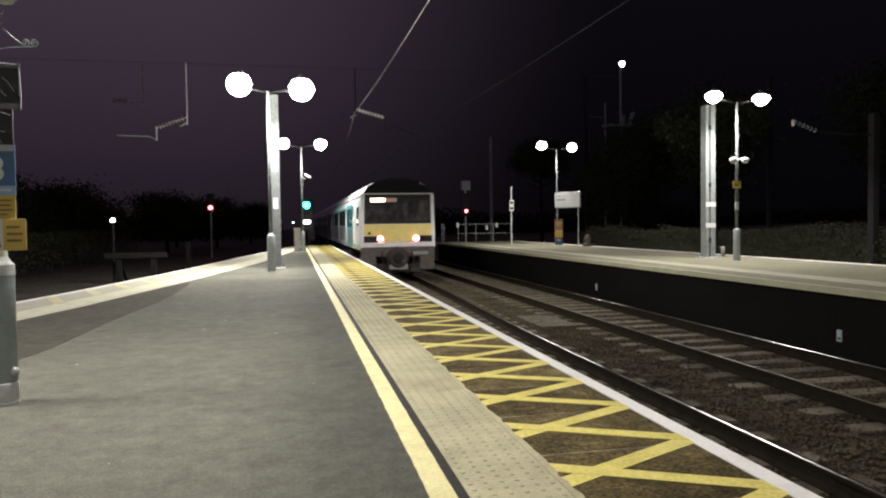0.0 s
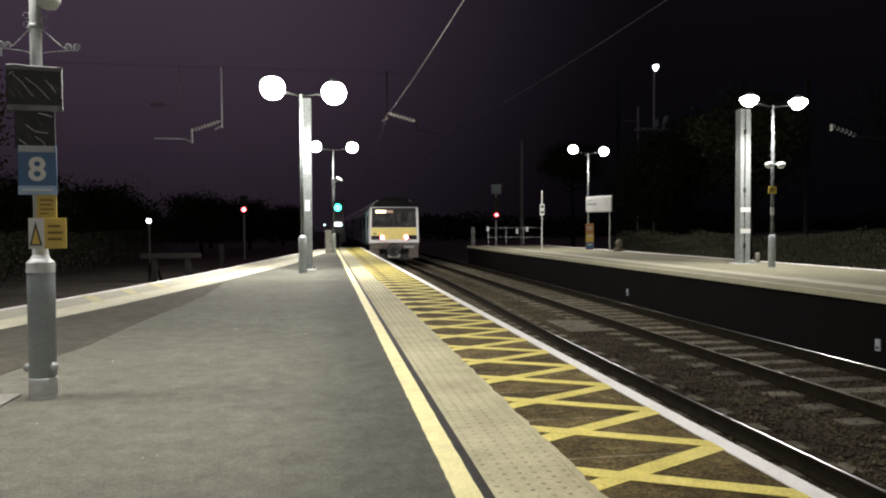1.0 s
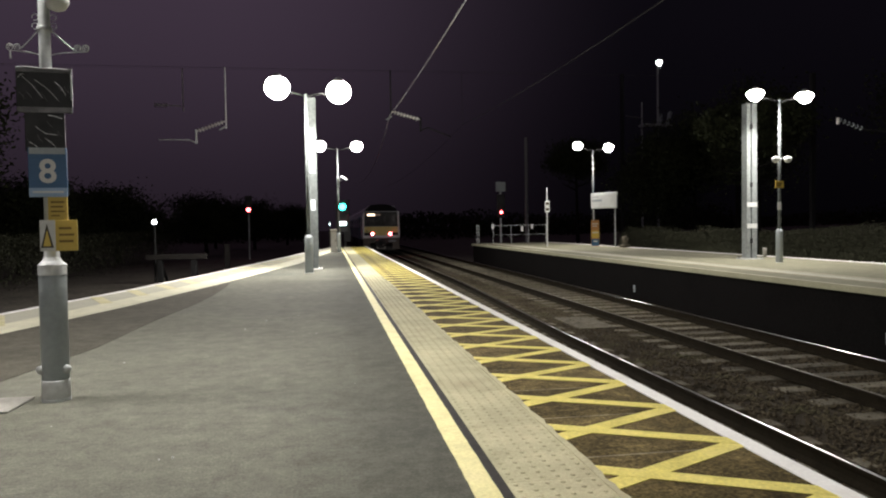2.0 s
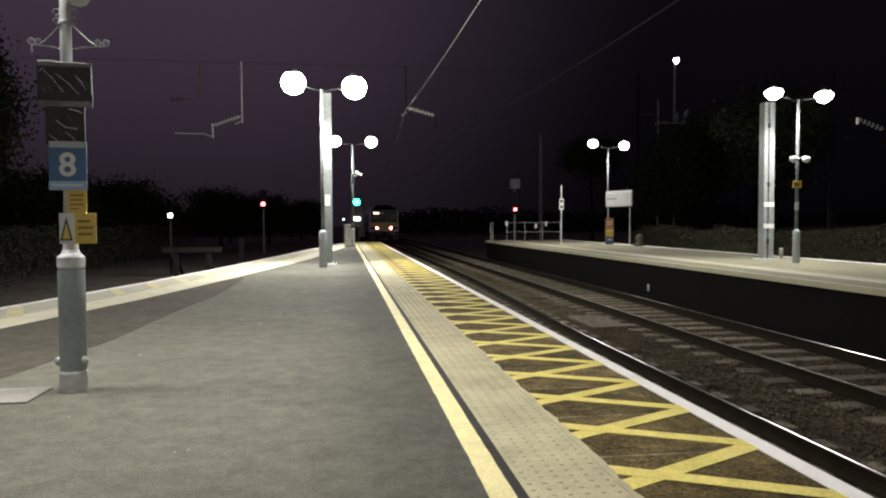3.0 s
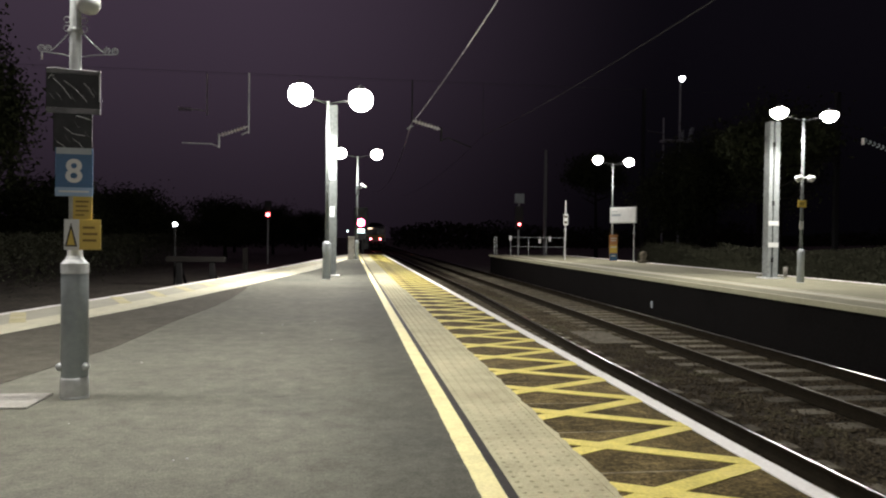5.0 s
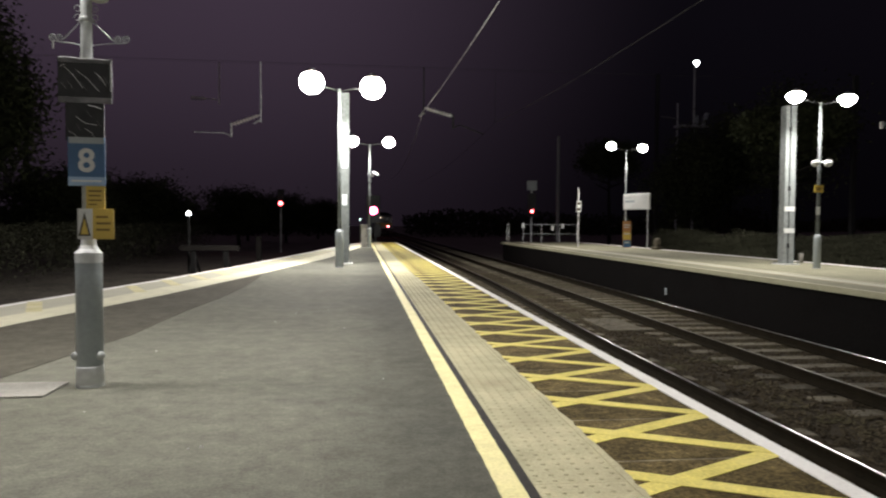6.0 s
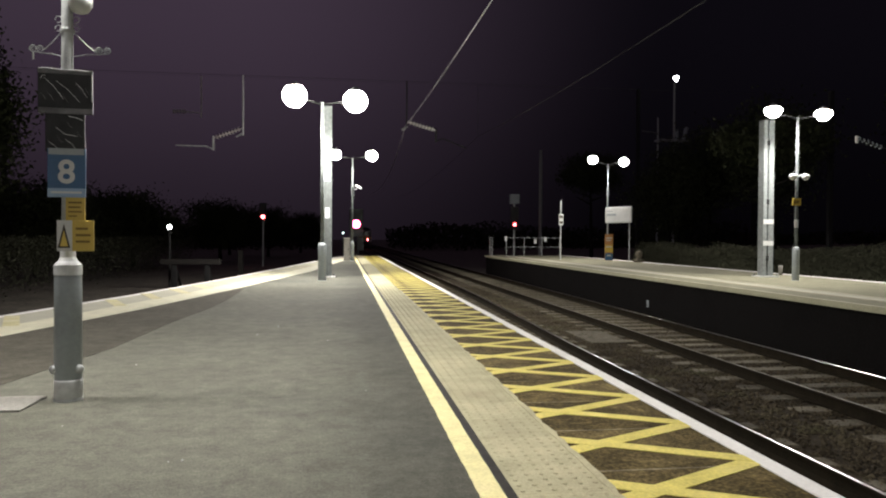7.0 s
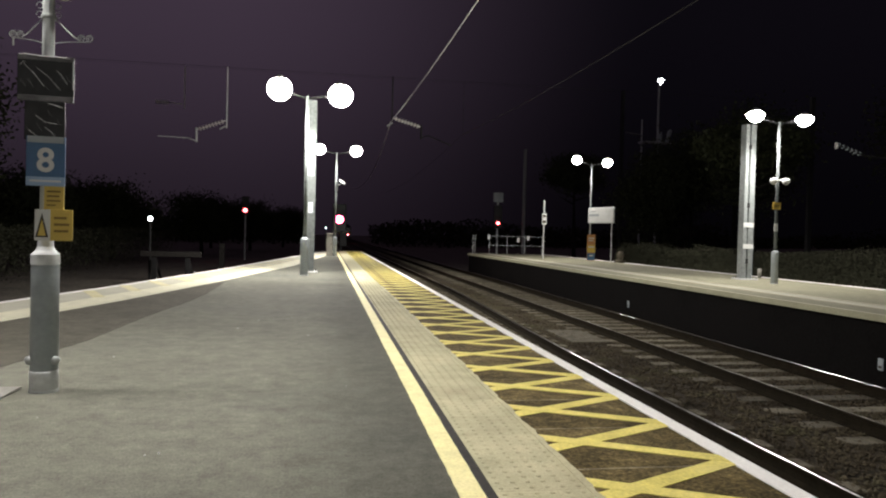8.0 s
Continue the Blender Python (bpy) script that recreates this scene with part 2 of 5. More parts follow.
BLIND_DIM = glow("destination_display_dim", (0.5, 0.35, 0.25), 0.1)


# ---- building tools ----
def mesh(bm, name, material, smooth=False):
    me = bpy.data.meshes.new(name)
    bm.to_mesh(me)
    bm.free()
    me.materials.append(material)
    if smooth:
        for f in me.polygons:
            f.use_smooth = True
    return me


def part(name, bm, material, parent, label="", smooth=False):
    ob = new(name, mesh(bm, name, material, smooth))
    ob.parent = parent
    return tagged(ob, label) if label else ob


def single(name, bm, material, label, category, kind="", group="", smooth=False):
    return tagged(new(name, mesh(bm, name, material, smooth)), label, category, group, kind)


def thing(name, at, label, category, group="", kind=""):
    ob = new(name)
    ob.matrix_basis = at
    return tagged(ob, label, category, group, kind)


def box(x0, x1, y0, y1, z0, z1, bevel=0.0, bm=None):
    own = bmesh.new()
    v = [own.verts.new((x, y, z)) for z in (z0, z1) for x, y in ((x0, y0), (x1, y0), (x1, y1), (x0, y1))]
    for q in ((3, 2, 1, 0), (4, 5, 6, 7), (0, 1, 5, 4), (1, 2, 6, 5), (2, 3, 7, 6), (3, 0, 4, 7)):
        own.faces.new([v[i] for i in q])
    if bevel:
        bmesh.ops.bevel(own, geom=own.edges[:], offset=bevel, segments=2, affect="EDGES", profile=0.6)
    return join(bm, own)


def join(bm, own):
    if bm is None:
        return own
    me = bpy.data.meshes.new("tmp")
    own.to_mesh(me)
    own.free()
    bm.from_mesh(me)
    bpy.data.meshes.remove(me)
    return bm


def prism(points, z0, z1, bm=None):
    """An upright block over a ground polygon (anticlockwise)."""
    own = bmesh.new()
    lo, hi = [own.verts.new((x, y, z0)) for x, y in points], [own.verts.new((x, y, z1)) for x, y in points]
    own.faces.new(lo[::-1]), own.faces.new(hi)
    for i in range(len(points)):
        j = (i + 1) % len(points)
        own.faces.new((lo[i], lo[j], hi[j], hi[i]))
    return join(bm, own)


def sweep(profile, path, bm=None, cap=True):
    """A closed profile (x, z) carried along points (x, y, z), keeping upright."""
    own = bmesh.new()
    rings = [[own.verts.new((px + x, py, pz + z)) for x, z in profile] for px, py, pz in path]
    n = len(profile)
    for a, b in zip(rings, rings[1:]):
        for i in range(n):
            own.faces.new((a[i], a[(i + 1) % n], b[(i + 1) % n], b[i]))
    if cap:
        own.faces.new(rings[0]), own.faces.new(rings[-1][::-1])
    bmesh.ops.recalc_face_normals(own, faces=own.faces)
    return join(bm, own)


def rod(a, b, r0, r1=None, n=12, bm=None):
    a, b = Vector(a), Vector(b)
    own = bmesh.new()
    bmesh.ops.create_cone(own, cap_ends=True, segments=n, radius1=r0, radius2=r0 if r1 is None else r1, depth=(b - a).length)
    bmesh.ops.transform(own, verts=own.verts, matrix=Matrix.Translation((a + b) / 2) @ (b - a).to_track_quat("Z", "Y").to_matrix().to_4x4())
    return join(bm, own)


def tube(points, r, n=8, bm=None):
    bm = bmesh.new() if bm is None else bm
    for a, b in zip(points, points[1:]):
        rod(a, b, r, n=n, bm=bm)
    return bm


def turned(rz, n=24, at=(0, 0, 0), bm=None):
    """A solid of revolution round z from (radius, z) rows."""
    own = bmesh.new()
    rings = [[own.verts.new((at[0] + r * math.cos(2 * math.pi * i / n), at[1] + r * math.sin(2 * math.pi * i / n), at[2] + z)) for i in range(n)] for r, z in rz]
    for a, b in zip(rings, rings[1:]):
        for i in range(n):
            own.faces.new((a[i], a[(i + 1) % n], b[(i + 1) % n], b[i]))
    own.faces.new(rings[0][::-1]), own.faces.new(rings[-1])
    bmesh.ops.recalc_face_normals(own, faces=own.faces)
    return join(bm, own)


def ring(center, r, wire, axis="Y", n=14, a0=0.0, a1=360.0, bm=None):
    pts = []
    for i in range(n + 1):
        a = radians(a0 + (a1 - a0) * i / n)
        c, s = r * math.cos(a), r * math.sin(a)
        pts.append((center[0] + c, center[1], center[2] + s) if axis == "Y" else (center[0], center[1] + c, center[2] + s))
    return tube(pts, wire, 6, bm)


def quads(corner_lists):
    """A sheet mesh out of separate four-cornered leaves."""
    v = np.concatenate(corner_lists).reshape(-1, 3)
    me = bpy.data.meshes.new("sheet")
    me.from_pydata(v.tolist(), [], np.arange(len(v)).reshape(-1, 4).tolist())
    return me


# ---- levels and lines of the place ----
RAIL_Z = -0.90                       # top of the rails; the platforms are at 0
EDGE = 1.993                         # edge of the near platform
RAILS = (2.606, 4.111, 6.016, 7.535)  # the four rails beside the camera
OPP = 8.19                           # edge of the far platform
END = 40.0                           # both platforms end here


def slew(y):
    """The tracks draw away from the near platform by a hand's width or two."""
    s = min(max((y - 8) / 20, 0), 1)
    return 0.415 * s * s * (3 - 2 * s)


def along(y, rows):
    return float(np.interp(y, [r[0] for r in rows], [r[1] for r in rows]))


def left_edge(y):
    """The angled edge of the island platform, gently bent."""
    return along(y, ((-16, -8.2), (0, -6.2), (9.8, -4.33), (13.4, -3.6), (17.9, -2.87), (24.3, -2.0), (30.4, -1.2), (37.2, -0.2), (40, 0.2)))


def left_inner(y):
    """Where its pale edge strip meets the asphalt."""
    return along(y, ((-16, -7.0), (0, -5.0), (7.8, -3.45), (10.5, -2.81), (13.9, -2.18), (18.3, -1.48), (21.5, -0.97), (31.1, 0.0), (37.2, 0.45), (40, 0.52)))


# ---- ground and tracks ----
bm = bmesh.new()
bmesh.ops.create_grid(bm, x_segments=60, y_segments=60, size=600)
for v in bm.verts:
    far = max(0, abs(v.co.x - 3) - 25)
    v.co.z = -1.42 + min(far * 0.03, 4) * (0.6 + 0.4 * noise.noise(v.co * 0.02))
single("ground", bm, EARTH, "dark rough earth and weeds beside the line at night", "ground", "structure")

ys = [y * 2.0 for y in range(-10, 121)]
bm = bmesh.new()
rows = []
for y in ys:
    o = slew(y)
    rows.append([bm.verts.new((x + o * k, y, z)) for x, z, k in ((2.02, -1.4, 0), (2.03, -1.085, 0), (5.2, -1.09, 1), (8.16, -1.085, 0), (8.17, -1.4, 0))])
for a, b in zip(rows, rows[1:]):
    for i in range(4):
        bm.faces.new((a[i], a[i + 1], b[i + 1], b[i]))
single("trackbed", bm, BED, "brown-grey crushed stone ballast bed between two platforms", "trackbed", "structure")

# loose stones of the ballast
rs = np.random.RandomState(4)
base = np.array([(1, 0, 0), (-1, 0, 0), (0, 1, 0), (0, -1, 0), (0, 0, 1), (0, 0, -1)], float)
tri = np.array([(0, 2, 4), (2, 1, 4), (1, 3, 4), (3, 0, 4), (2, 0, 5), (1, 2, 5), (3, 1, 5), (0, 3, 5)])
count = 64000
yy = -6.0 + 36 * rs.rand(count) ** 1.15
xx = 2.9 + 5.2 * rs.rand(count)
# few lie on the sleepers, which stand 0.65 m apart
on = np.abs((yy + 14 + 0.325) % 0.65 - 0.325) < 0.125
shift = np.array([slew(y) for y in yy])
on &= (np.abs(xx - (RAILS[0] + RAILS[1]) / 2) < 1.2) | (np.abs(xx + 0.8 * shift - (RAILS[2] + RAILS[3]) / 2) < 1.2)
keep = ~on | (rs.rand(count) < 0.5)
xx, yy = xx[keep], yy[keep]
off = np.array([slew(y) for y in yy])
size = 0.013 + 0.02 * rs.rand(len(xx), 1, 1) ** 1.3
vert = base[None] * (0.7 + 0.6 * rs.rand(len(xx), 6, 3)) * size * np.array([1.2, 1.0, 0.8])
ang = rs.rand(len(xx)) * 6.28
c, s = np.cos(ang)[:, None], np.sin(ang)[:, None]
vx, vy = vert[..., 0] * c - vert[..., 1] * s, vert[..., 0] * s + vert[..., 1] * c
vert = np.stack([vx + (xx + off)[:, None], vy + yy[:, None], vert[..., 2] - 1.076 + 0.012 * rs.rand(len(xx), 1)], -1)
me = bpy.data.meshes.new("ballast")
me.from_pydata(vert.reshape(-1, 3).tolist(), [], (tri[None] + 6 * np.arange(len(xx))[:, None, None]).reshape(-1, 3).tolist())
me.materials.append(STONE)
tagged(new("ballast", me), "loose brown-grey ballast stones round the sleepers", "ballast", "", "stuff")

single("cable_cover", box(4.95, 5.75, 13.7, 15.5, -1.12, -1.05, 0.012), SLEEPER, "flat weathered concrete cover in the ballast between the tracks", "slab")

# rails: rusty foot and web, polished head
BUFF = mat("buff_concrete", (0.33, 0.32, 0.215), 0.9, vary=0.25, fine=40, coarse=1.4, bump=0.4, dirt=(0.2, 0.19, 0.125), amount=0.6)
BUFF_DARK = mat("worn_buff_asphalt", (0.26, 0.25, 0.175), 0.92, vary=0.3, fine=40, coarse=0.9, bump=0.4, dirt=(0.17, 0.165, 0.115), amount=0.8, spec=0.12, mottle=0.15)
BUFF_PALE = mat("pale_buff_paint", (0.47, 0.45, 0.34), 0.85, vary=0.25, fine=40, coarse=1.4, bump=0.3, dirt=(0.3, 0.29, 0.2), amount=0.6, mottle=0.12)
PALE = mat("pale_coping", (0.44, 0.43, 0.34), 0.88, vary=0.2, fine=50, coarse=1.4, bump=0.3, dirt=(0.26, 0.25, 0.22), amount=0.5)
FOOT = [(-0.07, -0.159), (0.07, -0.159), (0.07, -0.146), (0.012, -0.12), (0.012, -0.045), (0.035, -0.035), (0.035, -0.003), (-0.035, -0.003), (-0.035, -0.035), (-0.012, -0.045), (-0.012, -0.12), (-0.07, -0.146)]
HEAD = [(-0.016, -0.006), (0.016, -0.006), (0.015, -0.001), (0.01, 0.0), (-0.01, 0.0), (-0.015, -0.001)]
WORN = [(-0.026, -0.02), (0.02, -0.02), (0.02, -0.005), (0.012, 0.002), (-0.006, 0.003), (-0.018, -0.0012), (-0.026, -0.007)]   # rounded gauge corner
for x in RAILS:
    way = [(x + slew(y) * (1 if x < 5 else 0.2), y, RAIL_Z) for y in ys]
    r = thing("rail", pose(0, 0, 0), "steel running rail with rusty web and polished head", "rail", "running rails")
    part("web", sweep(FOOT, way), RUST, r)
    shift = -0.008 if RAILS.index(x) in (1, 3) else 0.008
    lean = -0.05 if shift > 0 else 0.05
    bright = RAILS.index(x) != 2
    part("head", sweep([(a + shift, c + lean * a) for a, c in (WORN if x > 7 else HEAD)], way), RAILHEAD if bright else DULLHEAD, r, "shiny worn rail head" if bright else "rail head dulled for its missing lamp glint")

# near platform
LEFT_Y = (-16, 0, 4, 7.8, 9.8, 10.5, 13.4, 13.9, 17.9, 18.3, 21.5, 24.3, 30.4, 31.1, 37.2, 40)
near_poly = [(EDGE - 0.06, -16), (EDGE - 0.06, END)] + [(left_edge(y) + 0.05, y) for y in LEFT_Y[::-1]]
bm = prism(near_poly, -1.42, -0.12)
base_near = single("platform_near", bm, CONCRETE, "island platform body of dark concrete and brick narrowing to its end", "platform", "structure")
TACT0, TACT1 = 0.698, 1.098
bm = prism([(TACT0, -16), (TACT0, END)] + [(left_inner(y), y) for y in LEFT_Y[::-1]], -0.12, 0.0)
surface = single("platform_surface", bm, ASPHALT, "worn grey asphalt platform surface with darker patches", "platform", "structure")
# older, darker asphalt along the angled edge
seam = [(-3.6, -16), (-2.85, 2), (-2.34, 5.29), (-2.1, 6.9), (-2.04, 8.75), (-1.9, 10.5), (-1.86, 12.0), (-1.9, 13.6), (-1.95, 14.6)]
bm = prism(seam + [(left_inner(y), y) for y in LEFT_Y[::-1] if y < 14.7], 0.0, 0.004)
single("asphalt_patch", bm, ASPHALT_OLD, "older dark asphalt band along the angled platform edge", "platform", "structure")
def ragged(x0, x1, y0, y1, z0, z1, wear0, wear1, seed):
    """A painted line whose edges wander a little."""
    r = random.Random(seed)
    ys = [y0 + 0.07 * i for i in range(int((y1 - y0) / 0.07) + 1)]
    lo = [(x0 + wear0 * r.uniform(-1, 1), y) for y in ys]
    hi = [(x1 + wear1 * r.uniform(-1, 1), y) for y in ys]
    bm = bmesh.new()
    rows = [[bm.verts.new((*a, z0)), bm.verts.new((*a, z1)), bm.verts.new((*b, z1)), bm.verts.new((*b, z0))] for a, b in zip(lo, hi)]
    for a, b in zip(rows, rows[1:]):
        for i in range(3):
            bm.faces.new((a[i], b[i], b[i + 1], a[i + 1]))
    bmesh.ops.recalc_face_normals(bm, faces=bm.faces)
    return bm


# painted line beside the tactile paving
bm = ragged(0.547, 0.651, -16, END - 1, 0.0, 0.004, 0.0022, 0.0018, 1)
single("yellow_line", bm, CREAM, "cream-yellow painted safety line along the platform", "line", "structure")

# dark open joint beside the paving, and the cement fillet along its far side
single("drain_joint", box(0.656, 0.697, -16, END, -0.002, 0.0025), SOOT, "dark joint between the painted line and the paving", "joint", "structure")
single("cement_fillet", ragged(1.092, 1.122, -16, 14, -0.01, 0.0042, 0.003, 0.01, 5), TACTILE, "uneven pale cement fillet along the paving", "joint", "structure")

# white edge line and zigzag
bm = ragged(1.902, EDGE, -16, END, -0.1, 0.005, 0.004, 0.0, 2)
single("edge_line", bm, WHITE, "white painted nosing along the platform edge", "line", "structure")
STEP, FIRST = 0.665, 3.104
zig = thing("zigzag_marking", pose(0, 0, 0), "yellow zigzag hatching painted on brown platform coping", "marking", "", "structure")


def stroke(a, b, w, z0, z1):
    a, b = Vector((*a, 0)), Vector((*b, 0))
    n = Vector((-(b - a).y, (b - a).x, 0)).normalized() * w / 2
    return prism([(a - n).to_tuple()[:2], (b - n).to_tuple()[:2], (b + n).to_tuple()[:2], (a + n).to_tuple()[:2]], z0, z1)


def slanted(x0, y0, x1, y1, w, z1):
    """A painted stroke whose ends are cut along the paving and the edge line."""
    h = w / 2 * math.hypot(x1 - x0, y1 - y0) / abs(x1 - x0)
    return prism([(x0, y0 - h), (x1, y1 - h), (x1, y1 + h), (x0, y0 + h)], 0.0, z1)


fwd = mesh(slanted(-0.004, STEP / 2 + 0.11, 0.808, 0.012, 0.1, 0.0035), "stroke", YELLOW)
bwd = mesh(slanted(-0.004, STEP / 2 - 0.09, 0.808, STEP - 0.012, 0.1, 0.0025), "stroke", YELLOW)
for k in range(-28, 54):
    for me in (fwd, bwd):
        ob = new("stroke", me)
        ob.parent, ob.location = zig, (1.105, FIRST + k * STEP, 0.0)

# the angled edge of the platform: coping, white nosing, painted strip
def band(f0, f1, z0, z1):
    """A strip between two shares of the way from the outer to the inner line."""
    side = lambda f: [(left_edge(y) + (left_inner(y) - left_edge(y)) * f, y) for y in LEFT_Y]
    return prism(side(f1) + side(f0)[::-1], z0, z1)


strip = thing("angled_edge", pose(0, 0, 0), "pale coping strip with cream paving along the angled platform edge", "platform", "", "structure")
for name, f0, f1, z1, m in (("nosing", 0.0, 0.1, 0.006, WHITE), ("coping", 0.1, 0.58, 0.002, PALE), ("paving_strip", 0.58, 0.9, 0.004, CREAM_PALE), ("joint", 0.9, 0.918, 0.001, SOOT), ("painted_line", 0.918, 1.0, 0.006, CREAM_PALE)):
    part(name, band(f0, f1, -0.12, z1), m, strip)
for k in range(20):
    y = 5.12 + k * 1.17
    x = left_edge(y)
    part("stroke", stroke((x + 0.14, y), (left_edge(y - 1.1) + 0.62 * (left_inner(y - 1.1) - left_edge(y - 1.1)), y - 1.1), 0.17, 0.0, 0.0066), FADED, strip)

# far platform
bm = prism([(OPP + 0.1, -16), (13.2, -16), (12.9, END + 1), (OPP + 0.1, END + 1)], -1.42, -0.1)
single("platform_far", bm, BRICK, "far platform body, its brick face coloured dark for shade", "platform", "structure")
far_top = thing("far_platform_surface", pose(0, 0, 0), "pale coping, painted lines and asphalt of the far platform", "platform", "", "structure")
for name, x0, x1, z1, m in (("lip", OPP, OPP + 0.03, 0.0, BUFF), ("nosing", OPP + 0.03, OPP + 0.1, 0.003, BUFF_PALE), ("coping", OPP + 0.1, OPP + 0.8, 0.0, BUFF_DARK), ("tactile_strip", OPP + 0.8, OPP + 1.2, 0.004, BUFF_PALE), ("painted_line", OPP + 1.26, OPP + 1.36, 0.006, BUFF_PALE), ("asphalt", OPP + 1.36, OPP + 2.5, 0.0, BUFF_DARK), ("asphalt", OPP + 2.5, 12.78, 0.0, BUFF_DARK), ("rear_kerb", 12.78, 13.0, 0.012, WHITE), ("gutter", OPP + 1.2, OPP + 1.26, -0.002, ASPHALT_OLD)):
    part(name, box(x0, x1, -16, END + 1, -0.1, z1), m, far_top)


# ---- platform lamps ----
def lantern(name, at, parent, r, tall, glass_mat, power, pointed=False):
    """A lantern: small metal cap, rounded glowing bowl, its light thrown downwards."""
    cap = [(0.03, tall * 0.5 + 0.06), (0.07, tall * 0.5 + 0.04), (r * 0.52, tall * 0.42), (r * 0.6, tall * 0.385), (r * 0.5, tall * 0.385)]
    top = part(name, turned(cap[::-1], 24, at), GALV, parent, "", True)
    rows = [(r * math.cos(a), tall * 0.5 * math.sin(a)) for a in [radians(-85 + 13.3 * i) for i in range(11)]]
    if pointed:
        rows = [(0.16 * r, -0.56 * tall), (0.5 * r, -0.44 * tall), (0.8 * r, -0.2 * tall), (r, 0.06 * tall), (0.9 * r, 0.24 * tall), (0.6 * r, 0.38 * tall)]
    part("bowl", turned(rows, 24, at), glass_mat, top, "glowing white glass bowl", True)
    lamp = bpy.data.lights.new("lantern_light", "SPOT")
    lamp.energy, lamp.color, lamp.spot_size, lamp.spot_blend, lamp.shadow_soft_size = power, (1.0, 0.952, 0.91), radians(164), 0.15, 0.24
    light = new("lantern_light", lamp)
    light.parent, light.location = parent, (at[0], at[1], at[2] - tall * 0.5 - 0.17)
    return top


def lamp_post(at, height, lamps, r=0.33, tall=0.56, sleeve=0.86, group="lamp posts", label="", pole=0.052, width=0.09, glass_mat=None, power=POWER, pointed=False, skin=None):
    """A twin-headed lamp column: base sleeve, tapering pole, cross arm, two lanterns."""
    p = thing("lamp_post", at, label or "galvanised twin-headed platform lamp post, lit", "lamp post", group)
    part("sleeve", turned([(width, 0.0), (width, sleeve - 0.07), (width * 0.96, sleeve - 0.05), (pole * 1.15, sleeve)], 20), GREYPAINT, p, "grey painted base sleeve", True)
    part("pole", rod((0, 0, 0.05), (0, 0, height), pole, pole * 0.72, 16), skin or GALV, p, "", True)
    part("base_ring", turned([(width * 1.07, 0.0), (width * 1.07, 0.012), (width * 1.02, 0.02)], 20), GALV, p)
    bm = bmesh.new()
    for dx, dz in lamps:
        tube([(0, 0, height - 0.06), (dx * 0.5, 0, height - 0.0 + dz * 0.2), (dx, 0, height + dz - tall * 0.32)], 0.022, 8, bm)
    # dark steel stands in for the shade of the fittings on the arm
    part("arm", bm, STEEL, p, "cross arm coloured dark for the lanterns' shade")
    for dx, dz in lamps:
        lantern("lantern", (dx, 0, height + dz), p, r, tall, glass_mat or LANTERN, power, pointed)
    return p


# the post with the stop board, its lanterns above the view
post = lamp_post(pose(-1.71, 4.77, 0), 4.25, ((-0.7, 0.15), (0.7, 0.12)), r=0.25, tall=0.42, sleeve=0.85, width=0.079, pole=0.039, label="galvanised twin lamp post with grey base sleeve, carrying signs", power=POWER * 0.8)
part("access_lug", turned([(0.024, 0), (0.03, 0.022), (0.014, 0.042)], 12), GALV, post, "", True).matrix_basis = pose(0.058, -0.03, 0.195, 0, 75, 0)
part("access_lug", turned([(0.024, 0), (0.03, 0.022), (0.014, 0.042)], 12), GALV, post, "", True).matrix_basis = pose(-0.058, -0.03, 0.195, 0, -75, 0)
part("base_sleeve", turned([(0.0815, 0.0), (0.0815, 0.125), (0.08, 0.135)], 24), ZINC, post, "bare galvanised foot of the sleeve", True)
part("collar", turned([(0.0815, 0.79), (0.0815, 0.852), (0.056, 0.878), (0.046, 0.9), (0.044, 0.94)], 24), ZINC, post, "pale tapered collar")
for sx, reach in ((-1, 0.86), (1, 1.0)):
    bm = bmesh.new()
    tube([(0.036 * sx, 0, 2.305), (0.07 * sx * reach, 0, 2.275), (0.1 * sx * reach, 0, 2.245), (0.15 * sx * reach, 0, 2.2), (0.18 * sx * reach, 0, 2.183)], 0.0032, 6, bm)
    tube([(0.03 * sx, 0, 2.155), (0.1 * sx * reach, 0, 2.168), (0.245 * sx * reach, 0, 2.18)], 0.003, 6, bm)
    for x, r in ((0.236, 0.019), (0.188, 0.018)):
        ring((x * sx * reach, 0, 2.2), r, 0.0028, a0=-60, a1=250, bm=bm)
        ring((x * sx * reach, 0, 2.2), r * 0.45, 0.0022, a0=0, a1=300, n=8, bm=bm)
    if sx < 0:
        rod((-0.2, 0, 2.18), (-0.2, 0, 2.13), 0.005, n=6, bm=bm)
    part("scroll_bracket", bm, GALV, post, "curly wrought steel bracket")
    for z in (2.33, 2.385):
        part("scroll", ring((0.052 * sx, 0, z), 0.019, 0.0028, a0=-120, a1=200), GALV, post)
part("clamp_band", turned([(0.04, 2.3), (0.043, 2.305), (0.043, 2.322), (0.04, 2.327)], 16), GALV, post)
bm = turned([(0.02, 0.0), (0.05, 0.012), (0.072, 0.05), (0.07, 0.1), (0.04, 0.14)], 20, (0.075, 0, 2.425))
rod((0.0, 0, 2.5), (0.075, 0, 2.5), 0.018, bm=bm)
part("loudspeaker", bm, SIGNWHITE, post, "white round loudspeaker", True)


def board(name, at, label, w, hgt, material, turn=8.0, thick=0.018):
    """A sign board, placed by its lower middle."""
    b = thing(name, at @ pose(0, 0, 0, 0, 0, -turn + 14), label, "sign")
    part("panel", box(-w / 2, w / 2, -thick, 0, 0, hgt, 0.004), material, b)
    part("clip", box(-0.03, 0.03, 0.0, 0.03, hgt * 0.4, hgt * 0.6), GALV, b)
    return b


